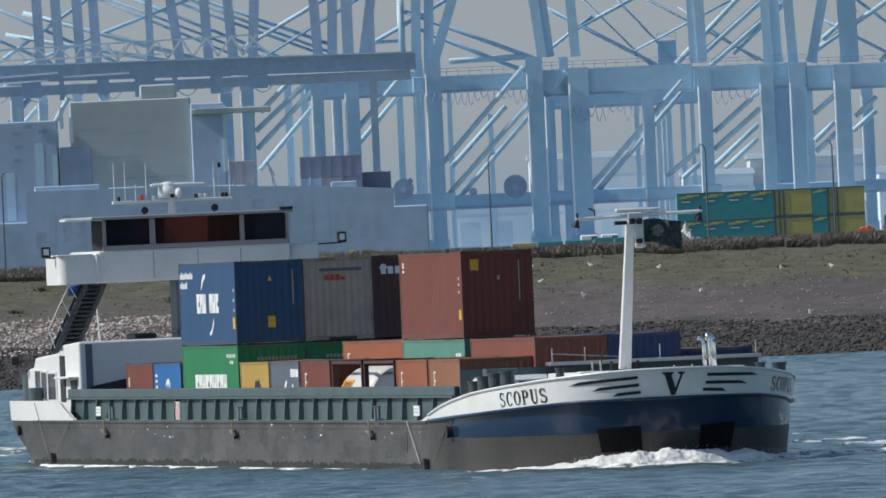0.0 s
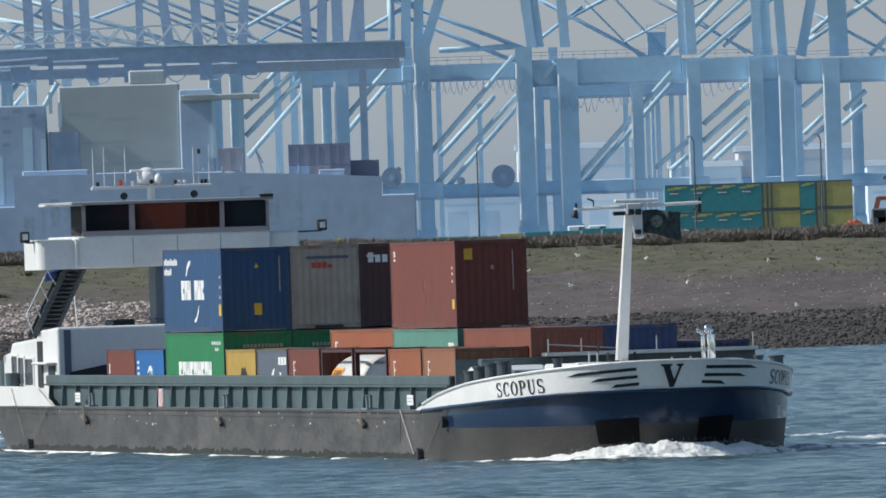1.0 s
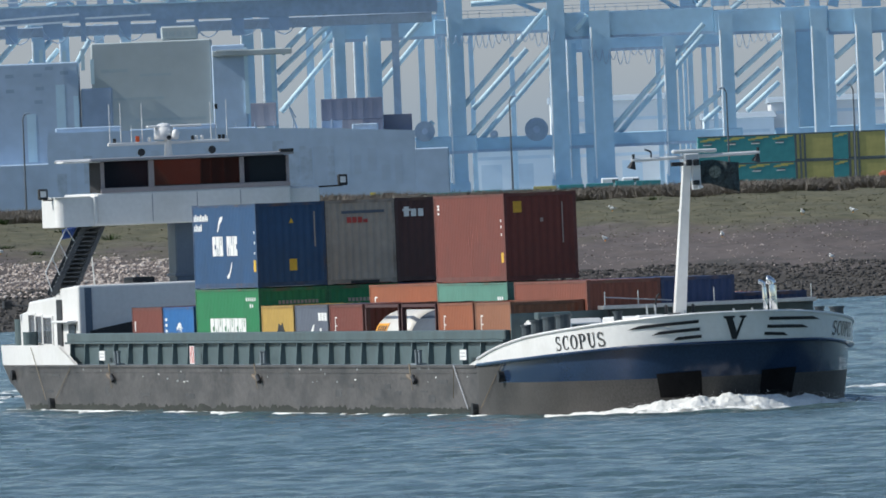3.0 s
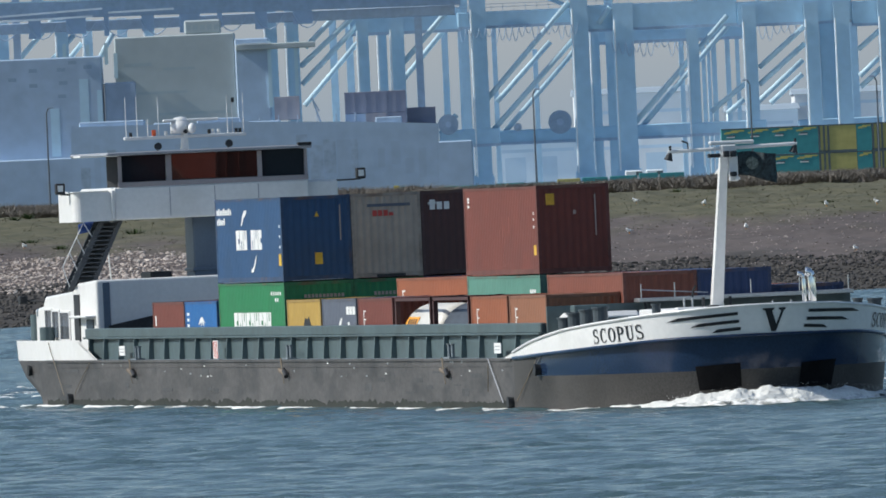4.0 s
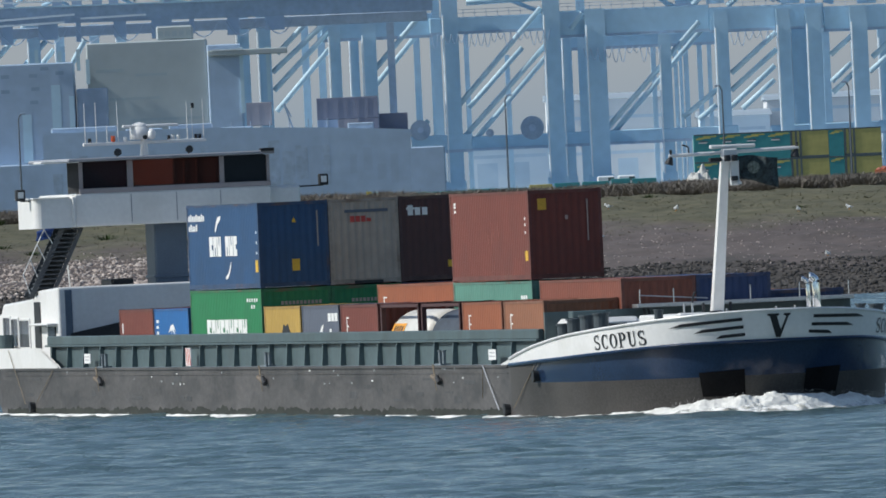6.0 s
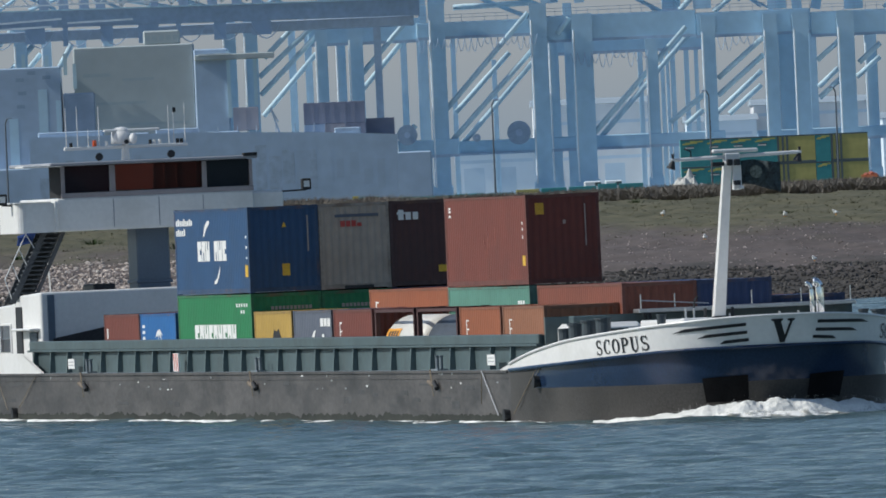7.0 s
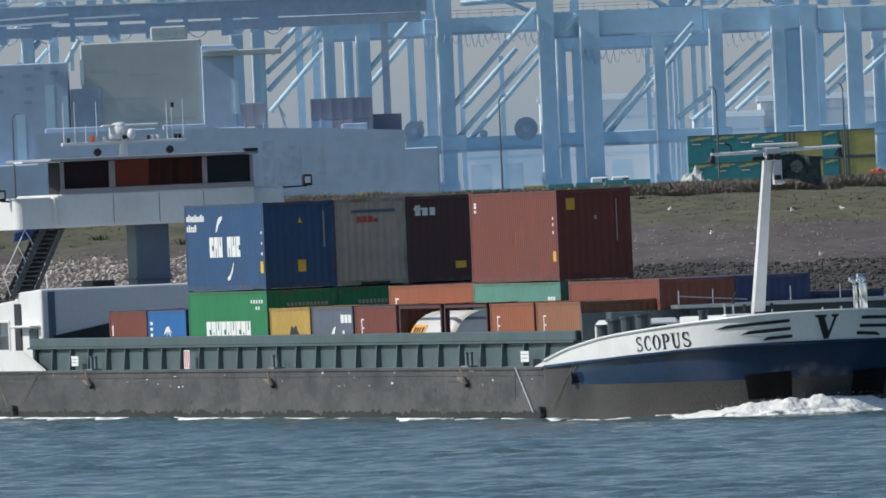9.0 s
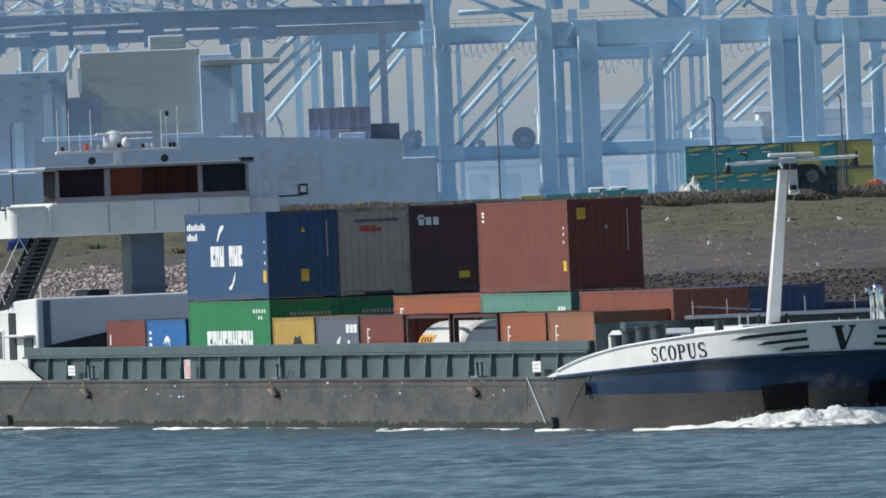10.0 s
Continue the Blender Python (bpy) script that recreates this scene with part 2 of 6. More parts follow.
def ground():
    us = np.concatenate([[-4500, -600, -150], np.arange(-46, 46.01, 0.6), [150, 600, 4500]])
    vs = np.concatenate([np.arange(1290, 1376, 0.8), [1385, 1400, 1420, 1450, 1500, 1600, 1700, 1900, 2150, 2600, 3400, 4900]])
    co, n = [], len(us)
    for v in vs:
        for u in us:
            z = bank_height(u, v)
            if v < 1450:
                p = Vector((u, v, 0))
                z += 0.22 * noise.noise(p * 0.35) + 0.10 * noise.noise(p * 1.1) + 0.25 * noise.noise(p * 0.07)
            co.append((u, v, float(z)))
    quads = [(j * n + i, j * n + i + 1, (j + 1) * n + i + 1, (j + 1) * n + i) for j in range(len(vs) - 1) for i in range(n - 1)]
    me = bpy.data.meshes.new("ground")
    me.from_pydata(co, [], quads)
    me.shade_smooth()
    me.materials.append(ground_material())
    tagged(new("ground", me), "sloping river bank of brown soil and rough grass", "ground", kind="structure")


ground()

# ---- the barge ----
BOW_X, STERN_X, BEAM = 43.3, -43.0, 5.72
barge = thing("container_barge", "grey and white inland container barge with dark blue bow, under way", "barge", pose(0, 0, 0))


def bow_reach(z):
    return 12.5 + 1.15 * min(1.0, max(0.0, z / 3.0))


def bow_point(k, n, z, inset=0.0):
    """Plan of the bow from starboard to port at a height: k of n steps."""
    a = -math.pi / 2 + math.pi * k / n
    c, s = math.cos(a), math.sin(a)
    e = 2 / 2.42
    x = BOW_X + (bow_reach(z) - inset) * abs(c) ** e
    y = math.copysign((BEAM - inset - 0.5 * max(0.0, 1.3 - z) / 1.9 * abs(c)) * abs(s) ** e, s)
    return x, y


def sheer(x):
    """Top edge of the bow bulwark."""
    return float(np.interp(x, [41.6, 46.0, 49.5, 53.0, 55.4, 56.7, 57.0], [1.56, 2.1, 2.45, 2.7, 2.9, 3.04, 3.1]))


def white_foot(x):
    return float(np.interp(x, [41.6, 44.5, 49.5, 53.0, 55.4, 57.0], [1.54, 1.60, 1.75, 1.9, 2.04, 2.08]))


def bow_strip(bm, low, high, n=56, inset=0.0, tail=41.6, rows=3, span=None, ease=False):
    """A band round the bow between two heights that follow x."""
    grid = []
    for k in range(*(span or (-3, n + 4))):
        col = []
        for r in range(rows + 1):
            kk = min(max(k, 0), n)
            ins = inset * min(1.0, 2 * math.sin(math.pi * kk / n)) if ease else inset
            x0, y0 = bow_point(kk, n, 2.0, ins)
            if k < 0 or k > n:
                step = -k if k < 0 else k - n
                x0 = BOW_X + (tail - BOW_X) * step / 3
            z = low(x0) + (high(x0) - low(x0)) * r / rows
            x, y = bow_point(kk, n, z, ins)
            if k < 0 or k > n:
                x = x0
            col.append(bm.verts.new((x, y, z)))
        grid.append(col)
    for a, b in zip(grid, grid[1:]):
        for r in range(rows):
            bm.faces.new((a[r], b[r], b[r + 1], a[r + 1]))
    return grid


M_PATCH = mat("darker touched-up hull paint", (0.066, 0.066, 0.067), 0.6, spread=0.3, scale=1.5, fine=12.0)


def hull_parts():
    # grey flank amidships and round the stern
    bm = B()
    pts = []
    for k in range(0, 25):
        a = math.pi / 2 + math.pi * k / 24
        pts.append((STERN_X + 12.8 * -abs(math.cos(a)) ** 0.8, BEAM * math.copysign(abs(math.sin(a)) ** 0.6, math.sin(a))))
    pts = [(BOW_X, BEAM)] + pts + [(BOW_X, -BEAM)]
    levels = [(-0.6, 1.3), (0.15, 0.8), (0.9, 0.25), (1.56, 0.0)]
    cols = []
    for x, y in pts:
        rake = min(1.0, max(0.0, (STERN_X - x) / 6.0))
        cols.append([bm.verts.new((x + 2.6 * d * rake, y * (1 - 0.12 * d * rake), z)) for z, d in levels])
    for a, b in zip(cols, cols[1:]):
        for r in range(3):
            bm.faces.new((a[r], b[r], b[r + 1], a[r + 1]))
    part("hull", bm, M_HULL, barge, "worn dark grey painted hull side", smooth=True)
    bm = B()
    bow_strip(bm, lambda x: -0.6, lambda x: 1.0, tail=BOW_X - 0.01, inset=0.15, ease=True)
    for span in ((-3, 4), (53, 60)):
        bow_strip(bm, lambda x: 1.0, white_foot, tail=BOW_X - 0.01, rows=4, span=span, inset=0.15, ease=True)
    part("bow_bottom", bm, M_BLACK, barge, "dark grey painted lower bow", smooth=True)
    bm = B()
    bow_strip(bm, lambda x: 1.0, white_foot, tail=BOW_X - 0.01, rows=4, span=(3, 54), inset=0.15, ease=True)
    part("bow_band", bm, M_BLUE, barge, "glossy dark blue band round the bow", smooth=True)
    # ledge under the white bulwark
    bm = B()
    outer = bow_strip(bm, lambda x: white_foot(x), lambda x: white_foot(x) + 0.02, n=112, rows=1)
    inner = bow_strip(bm, lambda x: white_foot(x), lambda x: white_foot(x) + 0.02, n=112, rows=1, inset=0.17)
    for a, b, c, d in zip(outer, outer[1:], inner, inner[1:]):
        bm.faces.new((a[0], b[0], d[0], c[0]))
    part("bulwark_ledge", bm, M_BLUE, barge)
    bulwark = part("bow_bulwark", B(), M_WHITE, barge, "white painted bow bulwark")
    bm = B()
    bow_strip(bm, white_foot, sheer, n=112, rows=4)
    bow_strip(bm, white_foot, sheer, n=112, rows=1, inset=0.16)
    bm.to_mesh(bulwark.data)
    bm.free()
    bulwark.data.shade_smooth()
    bm = B()
    outer = bow_strip(bm, lambda x: sheer(x) - 0.01, sheer, n=112, rows=1)
    inner = bow_strip(bm, lambda x: sheer(x) - 0.01, sheer, n=112, rows=1, inset=0.16)
    for a, b, c, d in zip(outer, outer[1:], inner, inner[1:]):
        bm.faces.new((a[-1], b[-1], d[-1], c[-1]))
    part("bulwark_cap", bm, M_WHITE, bulwark)
    # rail on the edge of the bulwark and the knuckle under it
    for nm, fn, rr, m in (("rail", sheer, 0.045, M_WHITE), ("knuckle", white_foot, 0.06, M_BLUE)):
        pts = []
        for k in range(0, 57):
            x0, _ = bow_point(k, 56, 2.0)
            z = fn(x0)
            x, y = bow_point(k, 56, z, -0.02)
            pts.append((x, y, z))
        bm = tube(B(), pts, rr, 6)
        part(nm, bm, m, barge)
    # decks
    bm = B()
    pl = [(40.0, -BEAM + 0.05), (BOW_X, -BEAM + 0.05)] + [bow_point(k, 24, 1.2, 0.45) for k in range(1, 24)] + [(BOW_X, BEAM - 0.05), (40.0, BEAM - 0.05)]
    prism(bm, pl, 1.48, 1.58, "z")
    part("foredeck", bm, M_DECK, barge)
    bm = B()
    pl = [(-36.0, BEAM - 0.05), (STERN_X, BEAM - 0.05), (-48.5, BEAM * 0.8), (-51.6, BEAM * 0.4), (-51.6, -BEAM * 0.4), (-48.5, -BEAM * 0.8), (STERN_X, -BEAM + 0.05), (-36.0, -BEAM + 0.05)]
    prism(bm, pl, 1.48, 1.57, "z")
    part("aft_deck", bm, M_DECK, barge)
    for s in (-1, 1):
        bm = B()
        box(bm, -36.0, 40.0, *sorted((s * (BEAM - 0.02), s * 4.98)), 1.48, 1.57)
        part("side_deck", bm, M_DECK, barge)
        bm = B()
        box(bm, -37.0, 45.0, *sorted((s * 5.06, s * 4.98)), 0.98, 2.36)
        box(bm, -37.0, 45.1, *sorted((s * 5.16, s * 4.96)), 2.36, 2.68, 0.03)
        box(bm, -37.05, 45.15, *sorted((s * 5.24, s * 4.96)), 2.30, 2.37, 0.01)
        part("coaming", bm, M_COAM, barge, "grey-green painted hatch coaming")
        rib = B()
        prism(rib, [(0, 0), (0.20, 0), (0.14, 0.73), (0, 0.73)], -0.05, 0.05, "x")
        me = link_mesh("rib", rib, M_RIB)
        for k in range(27):
            ob = new("rib", me)
            ob.parent = barge
            ob.matrix_basis = pose(-36.0 + 2.97 * k, s * 5.06, 1.57, 0, 0, 180 if s < 0 else 0)
    bm = B()
    box(bm, -36.9, 44.9, -4.98, 4.98, 0.88, 0.98)
    for x in np.arange(-12.0, 45.0, 2.0):
        box(bm, x - 0.1, x + 0.1, -4.88, 4.88, 0.98, 1.27)
    part("hold_floor", bm, M_DECK, barge)
    bm = B()
    box(bm, 45.22, 45.4, -4.98, 4.98, 0.9, 3.2)
    part("hold_front_wall", bm, M_COAM, barge)
    bm = B()
    box(bm, 45.2, 46.1, -2.1, 4.95, 3.2, 3.33, 0.02)
    part("catwalk", bm, M_STEEL, barge, "grey steel catwalk behind the foredeck")
    for y in (-2.0, -0.9, 1.6, 3.2, 4.8):
        part("rail_post", rod(B(), (46.0, y, 3.33), (46.0, y, 3.78), 0.02, 6), M_STEEL, barge)
    part("handrail", rod(B(), (46.0, -2.0, 3.6), (46.0, 0.2, 3.42), 0.02, 6), M_STEEL, barge)
    for y in (-1.9, -1.75):
        part("hose_reel", rod(B(), (46.0, y, 3.28), (46.0, y + 0.05, 3.0), 0.05, 8), M_DARK, barge)
    # double bollards on the side deck, each with a hanging fender
    for x in (-25.1, 3.5, 31.7):
        bm = B()
        for dx in (-0.3, 0.3):
            rod(bm, (x + dx, -5.45, 1.57), (x + dx, -5.45, 2.02), 0.06, 10)
            rod(bm, (x + dx, -5.45, 2.02), (x + dx, -5.45, 2.05), 0.09, 10)
        box(bm, x - 0.5, x + 0.5, -5.62, -5.28, 1.57, 1.62)
        part("bollard", bm, M_DECK, barge)
        part("fender", rod(B(), (x + 0.1, -5.84, 1.22), (x + 1.1, -5.84, 1.06), 0.075, 10), M_FENDER, barge, "worn wooden fender hanging on a rope")
        part("fender_end", rod(B(), (x + 0.9, -5.84, 1.2), (x + 1.25, -5.84, 1.0), 0.08, 10), M_DARK, barge)
        part("rope", rod(B(), (x + 0.1, -5.78, 1.6), (x + 0.6, -5.84, 1.15), 0.02, 5), M_ROPE, barge)
        part("rope", rod(B(), (x - 0.1, -5.77, 1.6), (x + 0.4, -5.77, 0.75), 0.014, 5), M_ROPE, barge)
    part("spud_pole", rod(B(), (39.5, -5.8, 1.55), (41.7, -5.8, 0.15), 0.022, 6), M_STEEL, barge, "white pole slung along the hull")
    for a, b in (((47.6, -5.5, 2.2), (44.0, -5.8, 0.2)), ((47.9, -5.45, 2.2), (46.4, -5.65, 1.3)), ((39.5, -5.8, 1.5), (39.3, -5.8, 0.5)), ((-41.2, -5.76, 2.2), (-38.2, -5.8, 0.3)), ((-33.0, -5.76, 1.5), (-36.0, -5.8, 0.4))):
        part("mooring_line", rod(B(), a, b, 0.016, 5), M_ROPE, barge)
    for x, y, z in ((46.7, -5.55, 1.2), (43.0, -5.72, 0.15), (-36.9, -5.72, 0.2), (-45.4, -5.6, 1.2)):
        part("tyre_fender", rod(B(), (x, y - 0.2, z), (x, y, z), 0.2, 14, 0.17), M_DARK, barge)
    bm = B()
    box(bm, -42, 43.0, -BEAM - 0.02, -BEAM + 0.01, 1.30, 1.33)
    part("rubbing_strip", bm, M_HULL, barge)
    part("gunwale", box(B(), -42, 43.0, -BEAM - 0.05, -BEAM + 0.01, 1.49, 1.57), M_HULL, barge)
    rng = random.Random(3)
    for k in range(26):
        x, z = rng.uniform(-34, 44), rng.uniform(0.95, 1.45)
        part("paint_fleck", box(B(), x, x + rng.uniform(0.08, 0.3), -BEAM - 0.006, -BEAM + 0.01, z, z + rng.uniform(0.03, 0.07)), M_STEEL if k % 3 else M_SIGN, barge)
    for k in range(18):
        x, z = rng.uniform(-40, 41), rng.choice((rng.uniform(0.75, 1.15), rng.uniform(0.35, 0.7)))
        part("paint_patch", box(B(), x, x + rng.uniform(0.3, 1.9), -BEAM - 0.005, -BEAM + 0.01, z, z + rng.uniform(0.06, 0.24)), M_PATCH, barge)
    # weed growth just over the waterline
    bm = B()
    prev = None
    for k in range(700):
        x = -42 + 85 * k / 699
        h = 0.16 + 0.16 * noise.noise(Vector((x * 0.5, 3, 0))) + 0.12 * noise.noise(Vector((x * 2.1, 7, 0)))
        v = (bm.verts.new((x, -BEAM - 0.012, -0.3)), bm.verts.new((x, -BEAM - 0.008, h)))
        if prev:
            bm.faces.new((prev[0], v[0], v[1], prev[1]))
        prev = v
    part("weed_growth", bm, mat("dark weed", (0.020, 0.023, 0.018), 0.8, spread=0.4), barge, "dark weed along the waterline")


hull_parts()


def signs():
    for x in (-28.3, 39.3):
        bm = B()
        box(bm, x - 0.55, x + 0.55, -5.43, -5.40, 1.72, 2.06)
        plate = part("sign_plate", bm, M_SIGN, barge, "white notice plate with dark lines of writing")
        for z in (1.95, 1.84):
            bm = B()
            box(bm, x - 0.38, x + 0.38, -5.436, -5.43, z - 0.014, z + 0.014)
            part("bar", bm, M_ROOF, plate)
    bm = B()
    box(bm, -10.6, -9.7, -5.45, -5.41, 1.60, 2.22)
    plate = part("sign_plate", bm, M_SIGN, barge, "white plate with red stripes")
    for k in range(3):
        bm = B()
        prism(bm, [(-10.55 + 0.28 * k, 2.2), (-10.43 + 0.28 * k, 2.2), (-10.28 + 0.28 * k, 1.62), (-10.4 + 0.28 * k, 1.62)], -5.456, -5.45)
        part("stripe", bm, M_RED, plate)


signs()


def foredeck_gear():
    # raked mast with yard
    mast = part("mast", prism(B(), [(-0.19, 0.0), (0.19, 0.0), (0.12, 1.0), (-0.12, 1.0)], -0.2, 0.2), M_WHITE, barge, "white raked box mast")
    for v in mast.data.vertices:
        v.co.x, v.co.y, v.co.z = v.co.y * (1 if v.co.z < 0.5 else 0.7) + (0 if v.co.z < 0.5 else 2.4), v.co.x, 2.2 + v.co.z * 5.6
    mast.location = (47.6, 0.05, 0)
    bm = B()
    rod(bm, (50.0, -1.75, 7.96), (50.0, 2.45, 8.06), 0.06, 10)
    yard = part("yard", bm, M_WHITE, mast, "white cross yard")
    yard.location = (-47.6, -0.05, 0)
    items = [
        ("radar_bar", box(B(), 49.9, 50.1, -0.42, 1.05, 8.12, 8.25, 0.04), M_WHITE),
        ("radar_base", box(B(), 49.85, 50.15, -0.05, 0.45, 7.7, 8.12, 0.04), M_WHITE),
        ("bracket", box(B(), 49.9, 50.12, 0.2, 0.48, 6.95, 7.75, 0.03), M_WHITE),
        ("lamp_box", box(B(), 50.1, 50.3, -0.5, -0.1, 7.72, 7.85, 0.02), M_DARK),
        ("lamp_box", box(B(), 50.1, 50.3, 0.0, 0.18, 7.72, 7.92, 0.02), M_DARK),
        ("lamp_box", box(B(), 50.1, 50.3, 0.24, 0.42, 7.72, 7.92, 0.02), M_DARK),
        ("lamp_box", box(B(), 50.1, 50.3, 0.2, 0.4, 7.1, 7.25, 0.02), M_DARK),
        ("lamp_box", box(B(), 50.1, 50.3, 0.35, 0.5, 6.98, 7.08, 0.02), M_WHITE),
    ]
    for y, z in ((-1.68, 7.98), (2.4, 8.05)):
        bm = B()
        rod(bm, (50, y, z - 0.02), (50, y - 0.08, z - 0.28), 0.05, 10, 0.15)
        rod(bm, (50, y, z), (50, y, z + 0.18), 0.04, 6, 0.05)
        items.append(("horn", bm, M_DARK))
    bm = B()
    rod(bm, (50, -1.1, 7.99), (50, -1.1, 8.22), 0.025, 6)
    rod(bm, (50, -1.1, 8.22), (50, -1.3, 8.3), 0.03, 6)
    items.append(("camera_arm", bm, M_DARK))
    for nm, bm, m in items:
        part(nm, bm, m, mast, at=pose(-47.6, -0.05, 0))
    # flag in stiff folds
    bm = B()
    cols = []
    for i in range(15):
        f = i / 14
        y = 0.5 + 1.25 * f
        x = 49.95 + 0.16 * math.sin(f * 9.0) * f
        cols.append([bm.verts.new((x + 0.05 * math.sin(9 * f + j), y, 7.86 - 0.05 * f + (0.04 * math.sin(f * 5)) - (0.72 + 0.22 * f) * j / 6)) for j in range(7)])
    for a, b in zip(cols, cols[1:]):
        for j in range(6):
            bm.faces.new((a[j], b[j], b[j + 1], a[j + 1]))
    fl = part("flag", bm, M_FLAG, mast, "black flag with a pale emblem", smooth=True, at=pose(-47.6, -0.05, 0))
    so = fl.modifiers.new("cloth", "SOLIDIFY")
    so.thickness = 0.01
    bm = B()
    bmesh.ops.create_circle(bm, cap_ends=True, segments=14, radius=0.2, matrix=pose(49.78, 0.95, 7.5, 0, 90, 0))
    em = part("emblem", bmesh_solid(bm, 0.01), mat("pale flag print", (0.13, 0.15, 0.13), 0.9, spread=0.6, scale=9), mast, at=pose(-47.6, -0.05, 0))
    em.location.x += 0.32
    # mast foot
    part("mast_foot", box(B(), 47.1, 48.1, -0.35, 0.45, 1.57, 2.3, 0.05), M_WHITE, barge)
    bm = tube(B(), [(47.6, -0.52 - 0.15 * math.sin(math.pi * k / 8), 2.75 + 0.45 * (1 - math.cos(math.pi * k / 8))) for k in range(9)], 0.035, 6)
    part("mast_hose", bm, M_DARK, barge)
    # low white deckhouse with two windows
    bm = box(B(), 45.3, 47.4, -4.6, -2.3, 1.57, 2.96, 0.14)
    house = part("fore_cabin", bm, M_WHITE, barge, "low white fore cabin")
    for y0, y1 in ((-4.02, -3.62), (-3.36, -2.80)):
        frame_bm = box(B(), 47.39, 47.43, y0 - 0.04, y1 + 0.04, 2.42, 2.78, 0.015)
        sash = part("window", frame_bm, M_COAM, house)
        part("pane", box(B(), 47.43, 47.445, y0, y1, 2.46, 2.74, 0.004), M_GLASS, sash)
    part("locker", box(B(), 45.75, 46.4, -4.3, -3.2, 2.98, 3.2, 0.03), M_COAM, barge, "grey-blue deck locker")
    # bollards
    for x, y, h, r in ((50.2, -4.65, 2.90, 0.24), (51.3, -4.45, 2.96, 0.24), (49.2, -4.85, 2.80, 0.24), (48.3, -5.0, 2.66, 0.22), (54.0, -3.2, 3.0, 0.14), (51.2, 3.95, 2.88, 0.15), (48.9, 5.0, 2.84, 0.22)):
        bm = B()
        rod(bm, (x, y, 1.57), (x, y, h + 0.12), r, 14)
        rod(bm, (x, y, h + 0.12), (x, y, h + 0.18), r * 1.2, 14)
        part("bollard", bm, mat("bollard paint", (0.05, 0.065, 0.075), 0.5) if "bollard paint" not in bpy.data.materials else bpy.data.materials["bollard paint"], barge, smooth=False)
    # polished vent pipes with bent heads
    for x, y, top in ((55.2, 1.36, 3.95), (55.0, 1.66, 4.0)):
        bm = B()
        r = 0.07 if y < 1.5 else 0.13
        tube(bm, [(x, y, 1.6), (x, y, top - 0.5), (x, y, top - 0.2)] + [(x, y - 0.2 * (1 - math.cos(math.pi / 10 * k)), top - 0.2 + 0.2 * math.sin(math.pi / 10 * k)) for k in range(1, 6)], r, 12)
        part("vent_pipe", bm, M_CHROME, barge, "polished steel vent pipe", smooth=True)
    part("deck_box", box(B(), 54.4, 54.9, -2.73, -1.86, 1.57, 3.03, 0.05), M_WHITE, barge)
    for y in (-2.3, 0.9, 2.1):
        part("deck_pipe", rod(B(), (54.6, y * 0.5, 2.9), (54.6, y * 0.5, 3.12), 0.03, 8), M_STEEL, barge)
    trunk = part("trunk_deck", prism(B(), [(48.4, -2.6), (51.5, -2.5), (54.5, -1.8), (55.2, 0.0), (54.5, 2.2), (51.5, 3.4), (47.6, 3.8)], 1.57, 2.98, "z"), M_WHITE, barge, "low white raised deck behind the bulwark")
    mo = trunk.modifiers.new("edges", "BEVEL")
    mo.width, mo.segments = 0.06, 2
    part("winch", box(B(), 54.5, 54.9, -1.72, -1.30, 1.57, 3.06, 0.06), M_DARK, barge)
    for y in (-0.42, 0.46):
        part("mast_stay_clamp", rod(B(), (48.1, y, 2.9), (48.1, y, 3.28), 0.05, 8), M_DARK, barge)
    for y in (-1.05, -0.78):
        part("valve_pipe", rod(B(), (48.1, y, 2.9), (48.1, y, 3.3), 0.035, 8), M_STEEL, barge)


def bmesh_solid(bm, t):
    res = bmesh.ops.extrude_face_region(bm, geom=list(bm.faces))
    for g in res["geom"]:
        if isinstance(g, bmesh.types.BMVert):
            g.co.x += t
    return bm


foredeck_gear()


M_POCKET = mat("soot black recess", (0.008, 0.008, 0.009), 0.8, spread=0.3, spec=0.1)


